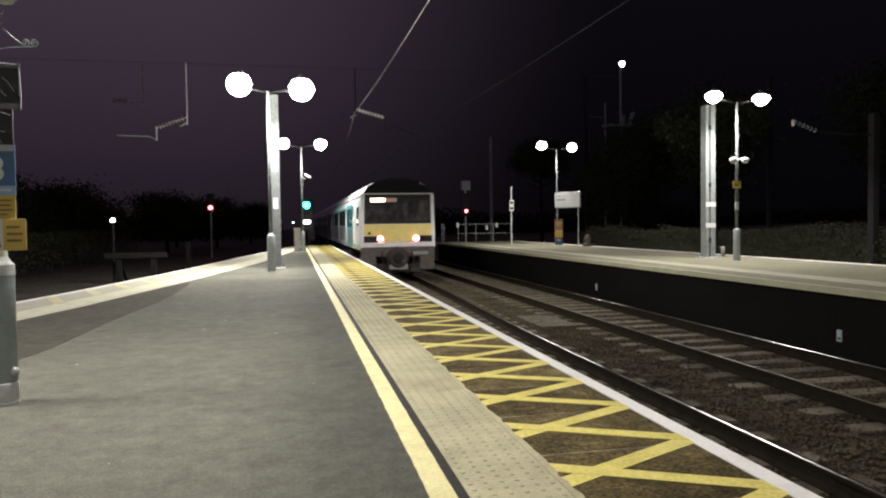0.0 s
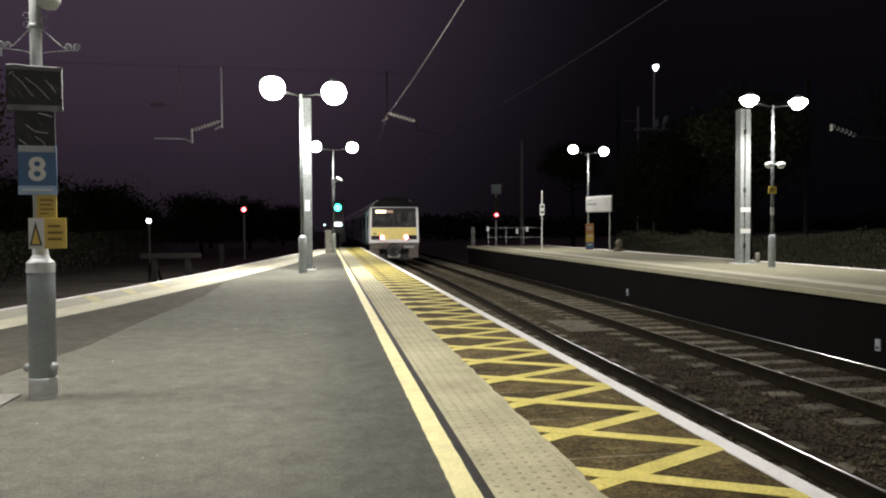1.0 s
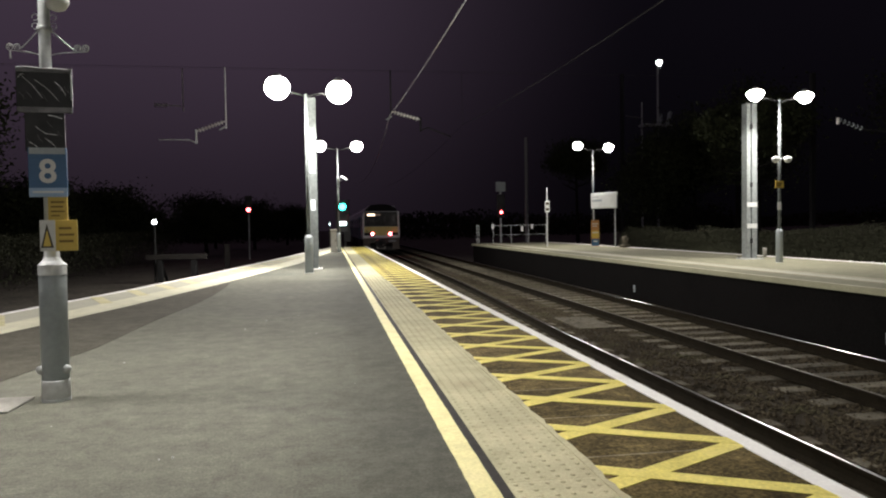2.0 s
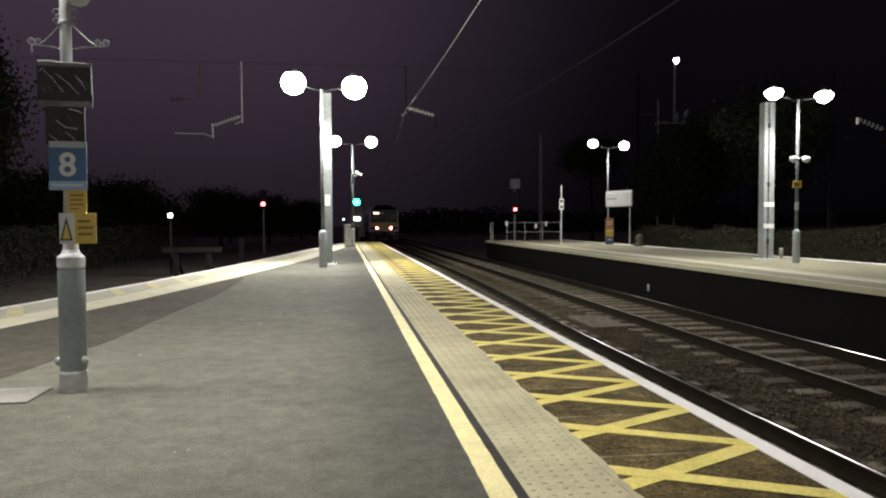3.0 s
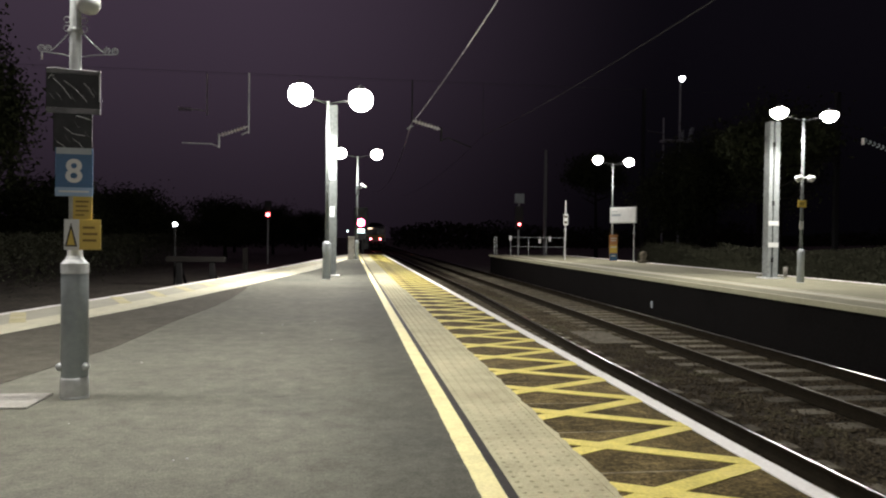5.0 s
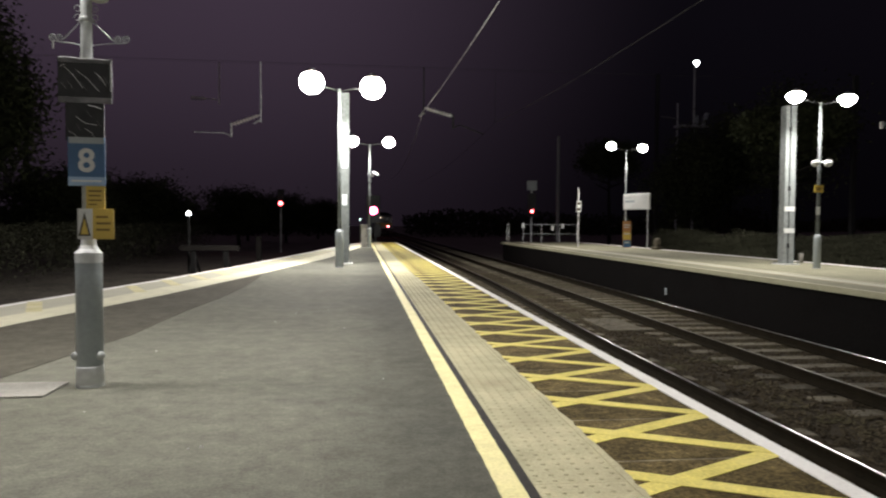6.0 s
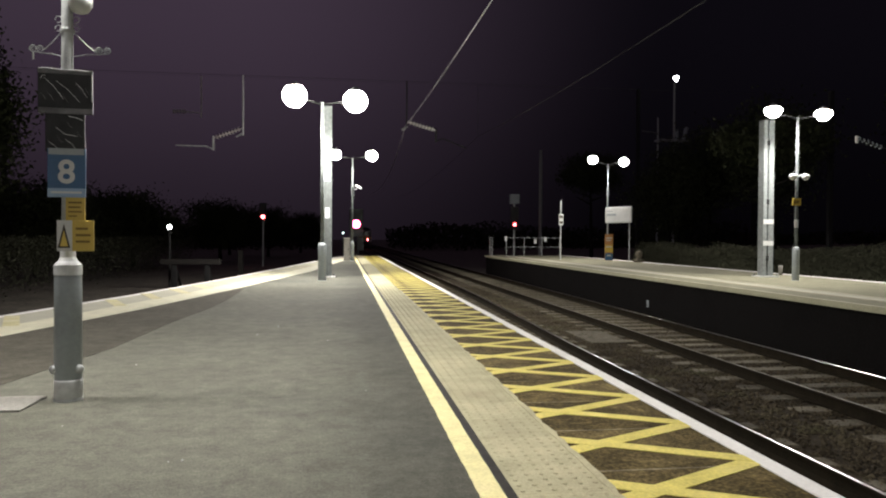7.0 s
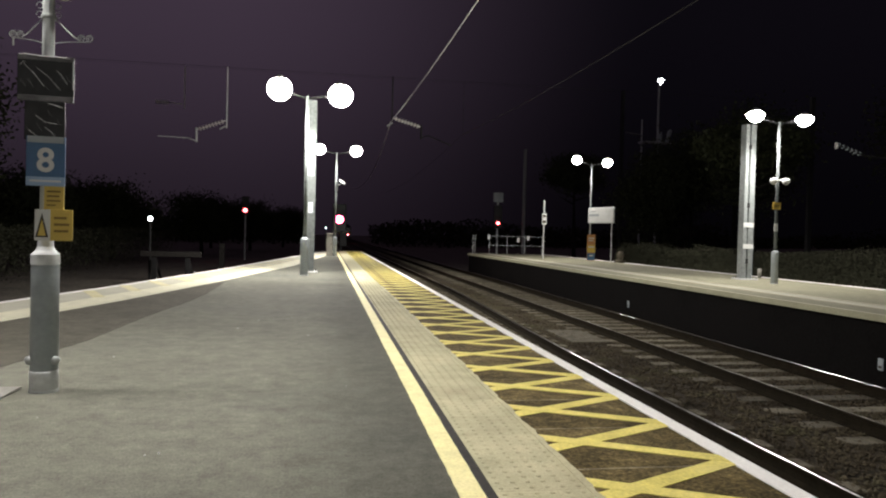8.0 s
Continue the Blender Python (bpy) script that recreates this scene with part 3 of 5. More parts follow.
def bars(b, rows, material, y=-0.0195):
    """Writing that cannot be read."""
    for x0, x1, z0, z1 in rows:
        part("writing_bar", box(x0, x1, y - 0.001, y + 0.0015, z0, z1), material, b)


# signs on the post
FADED_INK = mat("faded_ink", (0.2, 0.13, 0.03), 0.6, vary=0.1, bump=0.0)
FILM_BAND = mat("film_hem", (0.065, 0.063, 0.065), 0.35, vary=0.5, fine=14, coarse=9, bump=0.3, mottle=0.3)
# pale grey paints the highlights along the creases of the black film
FILM_HIGHLIGHT = mat("film_highlight", (0.4, 0.4, 0.4), 0.3, vary=0.3, bump=0.0)
s = board("wrapped_sign", pose(-1.697, 4.71, 1.785), "sign board wrapped in shiny black plastic film", 0.31, 0.275, FILM)
r = random.Random(8)


def crease(points, width, material, name="film_fold", label="crease with its highlight painted pale"):
    part(name, tube([(x, -0.018 - 0.004 * (0 < i < len(points) - 1), z) for i, (x, z) in enumerate(points)], width, 5), material, s, label)


crease([(-0.15, 0.274), (-0.1, 0.277), (-0.03, 0.271), (0.06, 0.272), (0.148, 0.266)], 0.0022, FILM_HIGHLIGHT)
crease([(0.15, 0.08), (0.151, 0.17), (0.15, 0.255)], 0.0022, FILM_HIGHLIGHT)
for x0, z0, x1, z1 in ((-0.12, 0.22, -0.01, 0.09), (-0.05, 0.2, 0.08, 0.075), (0.06, 0.19, 0.12, 0.11), (-0.14, 0.21, -0.11, 0.23)):
    crease([(x0, z0), (x0 * 0.5 + x1 * 0.5, z0 * 0.5 + z1 * 0.5 + 0.012), (x1, z1)], 0.0012, FILM_HIGHLIGHT)
for i in range(7):
    x, z = -0.14 + 0.25 * i / 6, r.uniform(0.09, 0.24)
    crease([(x, z), (x + r.uniform(0.01, 0.02), z - r.uniform(0.02, 0.03)), (x + r.uniform(0.025, 0.035), z - r.uniform(0.04, 0.055))], 0.0011, FILM_BAND, "wrinkle", "fine wrinkle with its sheen painted paler")
for z0, z1, d in ((0.0, 0.034, 0.0215), (0.246, 0.27, 0.0205)):
    part("film_hem", box(-0.153, 0.153, -d, -0.017, z0, z1, 0.003), FILM_BAND, s, "grey folded hem of the film")
s = board("wrapped_sign", pose(-1.70, 4.71, 1.55), "small board wrapped in creased black plastic film", 0.222, 0.25, FILM)
for width, points in ((0.0016, [(-0.05, 0.15), (0.0, 0.11), (0.07, 0.1)]), (0.0024, [(0.02, 0.222), (0.06, 0.214), (0.1, 0.2)]), (0.0014, [(-0.09, 0.06), (-0.06, 0.04), (-0.04, 0.02)]), (0.0012, [(0.0, 0.08), (0.04, 0.05), (0.06, 0.02)])):
    crease(points, width, FILM_HIGHLIGHT)
for i in range(4):
    x, z = -0.1 + 0.17 * i / 3, r.uniform(0.07, 0.23)
    crease([(x, z), (x + 0.015, z - r.uniform(0.01, 0.03)), (x + 0.03, z - r.uniform(0.03, 0.05))], 0.0011, FILM_BAND, "wrinkle", "fine wrinkle with its sheen painted paler")
s = board("stop_board", pose(-1.69, 4.706, 1.272), "blue car stop board with a white figure eight", 0.214, 0.3, BLUE)
part("footer", box(-0.106, 0.106, -0.0205, -0.018, 0.0, 0.055), PALEBLUE, s, "pale blue strip with small unreadable writing")
bars(s, [(-0.085, 0.085, 0.024, 0.036)], SIGNWHITE, -0.0225)
part("header", box(-0.1, 0.1, -0.021, -0.018, 0.262, 0.3), GREYPAINT, s, "grey tape over the top edge")
txt = bpy.data.curves.new("figure", "FONT")
txt.body, txt.size, txt.extrude, txt.align_x, txt.offset = "8", 0.2, 0.001, "CENTER", 0.004
fig = new("figure", txt)
dg = bpy.context.evaluated_depsgraph_get()
me = bpy.data.meshes.new_from_object(fig.evaluated_get(dg))
bpy.data.objects.remove(fig)
me.materials.clear()
me.materials.append(SIGNWHITE)
fig = new("figure", me)
fig.parent, fig.matrix_basis = s, pose(0, -0.0205, 0.09, 90, 0, 0)
s = board("notice", pose(-1.645, 4.72, 1.125), "small yellow notice with unreadable writing", 0.11, 0.15, SIGNYELLOW)
bars(s, [(-0.038, 0.038, 0.11, 0.121), (-0.038, 0.03, 0.082, 0.092), (-0.038, 0.038, 0.054, 0.063), (-0.038, 0.01, 0.028, 0.036)], FADED_INK)
s = board("warning_sign", pose(-1.638, 4.708, 0.94), "white and yellow warning sign with a black triangle", 0.205, 0.19, SIGNYELLOW)
part("pictogram_field", box(-0.106, -0.02, -0.0205, -0.018, 0.0, 0.19), SIGNWHITE, s)
part("triangle", prism([(-0.102, 0.02), (-0.03, 0.02), (-0.066, 0.17)], 0, 0.002), INK, s, "black warning triangle").matrix_basis = pose(0, -0.0195, 0, 90, 0, 0)
part("triangle_field", prism([(-0.088, 0.03), (-0.044, 0.03), (-0.066, 0.13)], 0, 0.002), SIGNYELLOW, s).matrix_basis = pose(0, -0.0208, 0, 90, 0, 0)
bars(s, [(0.0, 0.07, 0.132, 0.146), (0.0, 0.085, 0.092, 0.106), (0.0, 0.08, 0.052, 0.066)], FADED_INK)
single("cover_slab", box(-2.75, -1.87, 4.47, 4.86, 0.0, 0.014, 0.006), CONCRETE, "pale concrete cover slab set in the asphalt", "slab")

# zinc darkened against the glare of its own lanterns
DIM_ZINC = mat("dimmed_zinc", (0.14, 0.155, 0.15), 0.6, 0.0, vary=0.4, fine=14, coarse=1.6, bump=0.15, dirt=(0.09, 0.1, 0.096), amount=0.8, spec=0.12)
lamp_post(pose(-0.485, 17.1, 0), 4.2, ((-0.645, 0.14), (0.765, 0.06)), r=0.28, tall=0.55, sleeve=0.9, pole=0.045, width=0.096, power=POWER * 1.9, skin=DIM_ZINC)
lamp_post(pose(0.4, 31.1, 0), 4.45, ((-0.73, 0.12), (0.82, 0.1)), r=0.24, sleeve=0.84, width=0.078, pole=0.042, tall=0.46, power=POWER * 1.7, skin=COLUMN)
lamp_post(pose(-3.2, -8.0, 0), 4.25, ((-0.7, 0.15), (0.7, 0.12)), r=0.25, tall=0.42, power=POWER * 0.25)
lamp_post(pose(11.26, 16.53, 0), 4.1, ((-0.66, 0.12), (0.7, 0.08)), r=0.215, tall=0.28, sleeve=0.85, width=0.085, pole=0.043, power=POWER * 0.9, pointed=True, skin=COLUMN)
lamp_post(pose(12.0, 31.4, 0), 4.45, ((-0.72, 0.17), (0.76, 0.1)), r=0.21, tall=0.38, sleeve=0.85, pole=0.036, width=0.07, power=POWER * 0.95, skin=COLUMN)
lamp_post(pose(11.2, 2.5, 0), 4.1, ((-0.66, 0.12), (0.7, 0.08)), r=0.215, tall=0.28, sleeve=0.85, width=0.11, power=POWER * 0.05, pointed=True, skin=COLUMN)


# ---- overhead line columns ----


def column(at, w, d, h, label, skin):
    """An H-section steel column on a base plate, with pale bands."""
    c = thing("steel_column", at, label, "column", "overhead line columns")
    t = 0.022
    for sx in (-1, 1):
        part("flange", box(sx * w / 2 - t / 2, sx * w / 2 + t / 2, -d / 2, d / 2, 0.03, h), skin, c)
    part("web", box(-w / 2 + t / 2, w / 2 - t / 2, -0.012, 0.012, 0.03, h), skin, c)
    part("base_plate", box(-w * 0.95, w * 0.95, -d * 0.9, d * 0.9, 0, 0.035, 0.008), SIGNWHITE, c, "pale base plate")
    for sx in (-1, 1):
        for sy in (-1, 1):
            part("bolt", rod((sx * w * 0.78, sy * d * 0.72, 0.03), (sx * w * 0.78, sy * d * 0.72, 0.085), 0.018, n=6), skin, c)
    return c


c1 = column(pose(-0.395, 18.5, 0, 0, 0, 90), 0.2, 0.225, 4.35, "pale galvanised H-section steel column on the island platform", COLUMN_DIM)
# the far column: two channels held apart by bolted plates
c2 = thing("steel_column", pose(11.55, 18.3, 0), "pale galvanised steel column of two bolted channels with white bands", "column", "overhead line columns")
for x0, x1 in ((-0.15, -0.048), (0.0, 0.15)):
    bm = box(x0, x1, -0.13, -0.118, 0.03, 4.3)
    box(x0, x0 + 0.012, -0.118, 0.13, 0.03, 4.3, bm=bm)
    box(x1 - 0.012, x1, -0.118, 0.13, 0.03, 4.3, bm=bm)
    part("channel", bm, COLUMN_PALE, c2)
# darker metal paints the shade of the recess between the channels
part("back_plate", box(-0.048, 0.0, -0.06, -0.048, 0.03, 4.3), COLUMN, c2, "plate coloured darker for the shade in the gap")
part("base_plate", box(-0.26, 0.28, -0.24, 0.24, 0, 0.035, 0.008), SIGNWHITE, c2, "pale base plate")
for x in (-0.21, 0.23):
    for y in (-0.19, 0.19):
        part("bolt", rod((x, y, 0.03), (x, y, 0.085), 0.018, n=6), COLUMN_PALE, c2)
for z in (0.86, 1.45):
    part("band", box(-0.152, 0.152, -0.138, -0.131, z, z + 0.13), SIGNWHITE, c2, "white painted band")
for z in (0.45, 2.0, 3.6):
    part("splice_plate", box(-0.062, 0.012, -0.142, -0.131, z, z + 0.13), STEEL, c2, "dark bolted plate")
part("tag", box(-0.119, -0.1125, -0.06, 0.06, 1.5, 1.78), GREYPAINT, c1, "grey identification tag")
part("tag_label", box(-0.123, -0.118, -0.045, 0.045, 1.53, 1.75), SIGNWHITE, c1, "small white label")
# lamp reflections on the column, painted as a pale band
part("band", box(-0.119, -0.1125, -0.075, 0.075, 2.45, 2.85), GREYPAINT, c1, "pale band painted for lamp reflections")


def hanger(y, x_tube, x_ins0, x_ins1, z_top, z_ins0, z_ins1, x_arm, z_arm, side, tube_mat):
    """A drop tube with a ribbed insulator and the arm that holds the wire."""
    a = thing("wire_support", pose(0, y, 0), "overhead line drop tube with ribbed insulator and registration arm", "insulator", "wire supports")
    part("drop_tube", rod((x_tube, 0, z_top), (x_tube, 0, z_ins0 - 0.35), 0.035), tube_mat, a)
    v0, v1 = Vector((x_ins0, 0, z_ins0)), Vector((x_ins1, 0, z_ins1))
    part("core", rod(v0, v1, 0.03), PORCELAIN, a)
    for k in range(8):
        q = v0.lerp(v1, 0.12 + 0.76 * k / 7)
        d = (v1 - v0).normalized() * 0.03
        part("shed", rod(q - d, q + d, 0.12, 0.08), PORCELAIN, a)
    part("clamp", rod((x_ins1, 0, z_ins1 + 0.1), (x_ins1, 0, z_ins1 - 0.6), 0.05), tube_mat, a)
    part("arm", tube([(x_ins1, 0, z_ins1 - 0.55), (x_ins1 + side * 0.35, 0, z_ins1 - 0.4), (x_arm, 0, z_arm)], 0.03), tube_mat, a)
    part("hook", tube([(x_ins0, 0, z_ins0 - 0.25), (x_ins0 - 0.28, 0, z_ins0 - 0.42)], 0.045), GALV, a)
    return a


BY = 36.0
hanger(BY, -4.85, -4.9, -6.25, 8.9, 6.3, 5.8, -8.0, 5.42, -1, ZINC)
hanger(BY, 3.16, 3.2, 4.65, 8.9, 6.85, 6.45, 6.2, 5.6, 1, STEEL)
far = thing("wire_support", pose(-11.75, 62.0, 0), "distant dim overhead line drop tube with an insulator", "insulator", "wire supports")
part("drop_tube", rod((0, 0, 14.4), (0, 0, 10.9), 0.06), PORCELAIN, far)
part("core", rod((-0.15, 0, 11.3), (-2.3, 0, 11.45), 0.05), PORCELAIN, far)
for k in range(5):
    part("shed", rod((-1.3 - 0.22 * k, 0, 11.38), (-1.38 - 0.22 * k, 0, 11.38), 0.22, 0.14), PORCELAIN, far)
single("headspan_wire", tube([(-27, 62, 14.38), (-11.75, 62, 14.4), (26.5, 62, 14.38)], 0.005, 6), STEEL, "dark steel span wire that carries the wire supports", "wire")
for x in (-27.0, 26.5):
    m = thing("steel_mast", pose(x, 62.0, -1.42), "dark overhead line mast among the trees", "mast", "overhead line masts")
    part("shaft", box(-0.14, 0.14, -0.14, 0.14, 0, 16.0, 0.02), STEEL, m)
    part("base_plate", box(-0.3, 0.3, -0.3, 0.3, 0, 0.1), STEEL, m)


def mast(x, y, h):
    c = thing("steel_mast", pose(x, y, -1.42), "dark overhead line mast among the trees", "mast", "overhead line masts")
    part("shaft", box(-0.12, 0.12, -0.12, 0.12, 0, h, 0.02), STEEL, c)
    part("base_plate", box(-0.3, 0.3, -0.3, 0.3, 0, 0.1), STEEL, c)
    return c


for x in (-27.0, 26.5):
    mast(x, BY, 10.6)
single("headspan_wire", tube([(-27, BY, 8.88), (26.5, BY, 8.88)], 0.007, 6), STEEL, "dark steel span wire that carries the wire supports", "wire")
m = mast(18.6, 20.0, 5.9)
part("bracket_tube", tube([(0, 0, 5.2), (-1.15, 0, 5.2), (-2.1, 0, 5.28)], 0.03), STEEL, m)
ends = Vector((-3.0, 0, 5.58)), Vector((-2.1, 0, 5.28))
part("core", rod(ends[0], ends[1], 0.03), STEEL, m)
for k in range(6):
    q = ends[0].lerp(ends[1], 0.1 + 0.8 * k / 5)
    d = (ends[1] - ends[0]).normalized() * 0.02
    part("shed", rod(q - d, q + d, 0.07, 0.045), GREYPAINT, m, "ribbed insulator shed")
part("clamp", rod((-3.0, 0, 5.63), (-3.0, 0, 5.43), 0.045), PORCELAIN, m, "pale end clamp")


def wire(points, r, label, material=None):
    single("overhead_wire", sweep([(r * math.cos(a), r * math.sin(a)) for a in [k * math.pi / 3 for k in range(6)]], points), material or WIRE, label, "wire", "", "overhead wires")


DULL = mat("dull_wire", (0.022, 0.02, 0.02), 0.7, vary=0.2)


def span(y0, y1, x0, x1, xm, z_end, sag, n=24):
    pts = []
    for i in range(n + 1):
        u = i / n
        m = 4 * u * (1 - u)
        pts.append((x0 + (x1 - x0) * u + (xm - (x0 + x1) / 2) * m, y0 + (y1 - y0) * u, z_end - sag * m))
    return pts


wire(span(-14, BY, 3.1, 3.1, 3.12, 6.65, 0.58), 0.0115, "sagging overhead catenary wire above the near track")
wire(span(BY, 92, 3.1, 3.2, 3.5, 6.65, 0.95), 0.019, "sagging overhead catenary wire above the near track")
wire(span(-14, BY, 6.7, 6.8, 6.85, 6.2, 0.6), 0.012, "thin overhead catenary wire above the far track", DULL)
wire(span(BY, 92, 6.8, 6.9, 6.9, 6.2, 0.6), 0.008, "thin overhead catenary wire above the far track", DULL)

single("dropper", rod((6.8, BY, 8.9), (6.8, BY, 6.18), 0.01, n=6), STEEL, "thin dropper that carries the far wire", "wire")

# ---- fittings on the lamp posts ----
c = thing("security_camera", pose(0.47, 31.0, 3.05), "white security camera on a bracket on a lamp post", "camera")
part("bracket", tube([(-0.05, 0, 0), (0.12, 0, 0.05)], 0.025), GALV, c)
part("housing", rod((0.08, 0.05, 0.2), (0.3, -0.15, 0.06), 0.05, 0.045), SIGNWHITE, c)
part("mount", box(-0.12, 0.0, -0.05, 0.1, -0.25, 0.15, 0.02), GREYPAINT, c)
c = thing("security_camera", pose(11.26, 16.4, 2.55), "pair of white dome cameras on a lamp post", "camera")
for sx in (-1, 1):
    part("arm", tube([(0, 0.1, 0.06), (0.17 * sx, 0.05, 0.12)], 0.02), GALV, c)
    part("dome", turned([(0.03, -0.06), (0.08, -0.02), (0.1, 0.04), (0.08, 0.09), (0.03, 0.1)], 16, (0.17 * sx, 0.03, 0.02)), SIGNWHITE, c, "", True)
s = board("notice", pose(11.2, 16.45, 1.88), "small yellow plate on a lamp post", 0.24, 0.18, SIGNYELLOW)
bars(s, [(-0.08, 0.08, 0.1, 0.12), (-0.08, 0.05, 0.06, 0.08)], INK)
s = board("notice", pose(11.2, 16.45, 1.33), "small white label on a lamp post", 0.1, 0.2, SIGNWHITE)
single("litter_bin", turned([(0.055, 0), (0.06, 0.22), (0.065, 0.25), (0.045, 0.28)], 16, (12.6, 19.2, 0.0)), CONCRETE, "small pale drum standing near a column", "bin", smooth=True)

single("stone_sack", turned([(0.2, 0), (0.25, 0.03), (0.24, 0.1), (0.12, 0.15), (0.15, 0.26), (0.17, 0.36), (0.12, 0.46), (0.03, 0.51)], 14, (12.75, 29.6, 0.0)), SLEEPER, "slumped dirty sack standing on the far platform", "sack", smooth=True)
for y in (9.5, 18.6):
    w = thing("wall_marker", pose(OPP + 0.1, y, -0.84), "small pale marker plate on the far platform face", "marker", "wall markers")
    part("plate", box(-0.02, 0.0, -0.05, 0.05, 0.0, 0.18, 0.004), GREYPAINT, w)
    part("mark", box(-0.024, -0.0195, -0.03, 0.03, 0.03, 0.07), INK, w, "dark unreadable mark")

# help point poster and the name sign
s = board("poster", pose(12.02, 31.25, 0.02), "orange and yellow help poster with a dark blue foot", 0.4, 1.2, SIGNORANGE)
part("yellow_field", box(-0.19, 0.19, -0.0215, -0.018, 0.38, 0.72), SIGNYELLOW, s)
part("foot_field", box(-0.19, 0.19, -0.0215, -0.018, 0.02, 0.34), BLUE, s, "dark blue lower field")
bars(s, [(-0.15, 0.15, 1.0, 1.06), (-0.15, 0.1, 0.9, 0.95), (-0.15, 0.15, 0.6, 0.66), (-0.1, 0.1, 0.2, 0.26)], SIGNWHITE, -0.023)
n = thing("name_sign", pose(12.2, 30.6, 0, 0, 0, -66), "white station name board on two posts", "sign")
part("panel", box(-0.78, 0.78, -0.03, 0.0, 1.76, 2.42, 0.01), SIGNWHITE, n)
part("frame", box(-0.8, 0.8, 0.0, 0.03, 1.73, 2.45, 0.008), GALV, n)
for x in (-0.7, 0.62):
    part("post", rod((x, 0.05, 0), (x, 0.05, 2.4), 0.028), GALV, n)
part("writing_bar", box(-0.7, -0.1, -0.034, -0.029, 2.05, 2.15), GREYPAINT, n)
part("writing_bar", box(-0.7, -0.3, -0.034, -0.029, 2.24, 2.28), GREYPAINT, n)

t = thing("marker_post", pose(10.29, 33.0, 0), "thin white post with two small number plates", "post")
part("pole", rod((0, 0, 0), (0, 0, 2.81), 0.025, n=10), SIGNWHITE, t)
for z in (1.65, 1.92):
    part("plate", box(-0.11, 0.11, -0.06, -0.045, z, z + 0.25, 0.006), SIGNWHITE, t)
    part("writing_bar", box(-0.085, 0.085, -0.064, -0.0595, z + 0.06, z + 0.2), INK, t)

# equipment cabinet behind the third lamp post
c = thing("equipment_cabinet", pose(0.18, 31.6, 0), "beige steel equipment cabinet beside a lamp post", "cabinet")
part("body", box(-0.14, 0.12, -0.15, 0.15, 0.04, 0.95, 0.012), CONCRETE, c)
part("door", box(-0.12, 0.1, -0.162, -0.151, 0.08, 0.9, 0.004), CONCRETE, c)
part("handle", box(0.05, 0.075, -0.18, -0.162, 0.45, 0.55), STEEL, c)
part("roof", box(-0.16, 0.14, -0.18, 0.18, 0.95, 0.99, 0.01), CONCRETE, c)
part("plinth", box(-0.15, 0.13, -0.16, 0.16, 0.0, 0.04), CONCRETE, c)


# ---- railings at the end of the far platform ----
def railing(x0, x1, y0, y1, n, label):
    f = thing("railing", pose(x0, y0, 0), label, "railing", "end railings")
    for i in range(n):
        u = i / (n - 1)
        part("post", rod(((x1 - x0) * u, (y1 - y0) * u, 0), ((x1 - x0) * u, (y1 - y0) * u, 1.08), 0.018, n=8), GALV, f)
    for z in (0.5, 1.04):
        part("rail", rod((0, 0, z), (x1 - x0, y1 - y0, z), 0.014, n=8), GALV, f)


railing(9.4, 12.6, 40.6, 40.6, 4, "white tubular railing across the platform end")
railing(8.35, 8.6, 40.2, 40.8, 2, "short white tubular railing by the platform ramp")
for x, z in ((9.35, 0.85), (11.1, 0.7), (11.7, 0.82)):
    s = board("notice", pose(x, 40.5, z), "small white plate at the platform end", 0.15, 0.27, SIGNWHITE)


# ---- signals ----
def disc(at, r, depth, material, parent, name, label=""):
    return part(name, rod((at[0], at[1] + depth, at[2]), (at[0], at[1], at[2]), r, n=20), material, parent, label)


def hood(at, r, length, parent):
    bm = bmesh.new()
    n, lo = 14, []
    for k in range(n + 1):
        a = radians(-25 + 230 * k / n)
        lo.append([bm.verts.new((at[0] + q * math.cos(a), at[1] - d, at[2] + q * math.sin(a))) for q, d in ((r, 0), (r, length), (r + 0.015, length), (r + 0.015, 0))])
    for a, b in zip(lo, lo[1:]):
        for i in range(4):
            bm.faces.new((a[i], a[(i + 1) % 4], b[(i + 1) % 4], b[i]))
    bm.faces.new(lo[0]), bm.faces.new(lo[-1][::-1])
    bmesh.ops.recalc_face_normals(bm, faces=bm.faces)
    part("hood", bm, BLACK, parent)


signal = thing("main_signal", pose(0.8, 44.0, -0.95), "black colour light signal at the platform end with added cover plates", "signal")
SZ = 0.95
part("post", rod((0.12, 0.25, 0), (0.12, 0.25, SZ + 2.5), 0.08), STEEL, signal)
head = part("head", box(-0.42, 0.42, 0.04, 0.2, SZ + 1.05, SZ + 2.75, 0.03), BLACK, signal, "black signal head")
part("base", box(-0.25, 0.45, 0.0, 0.5, 0, 0.25, 0.02), CONCRETE, signal)
disc((0, 0.0, SZ + 2.33), 0.195, 0.05, GREEN_LAMP, signal, "green_lens", "green lens")
disc((0, 0.0, SZ + 1.82), 0.24, 0.05, RED_LAMP, signal, "red_lens", "red lens")
part("indicator", box(-0.25, 0.22, 0.0, 0.05, SZ + 1.2, SZ + 1.42, 0.02), SIGNAL_WHITE, signal, "white illuminated indicator panel")
hood((0, 0.0, SZ + 2.33), 0.27, 0.1, signal)
# made-up sliding plates and guides, hiding lenses in place of switching lamps off
shutter = part("shutter", box(-0.3, 0.3, -0.12, -0.105, -0.285, 0.285, 0.005), BLACK, signal, "added black plate that hides an unlit lens")
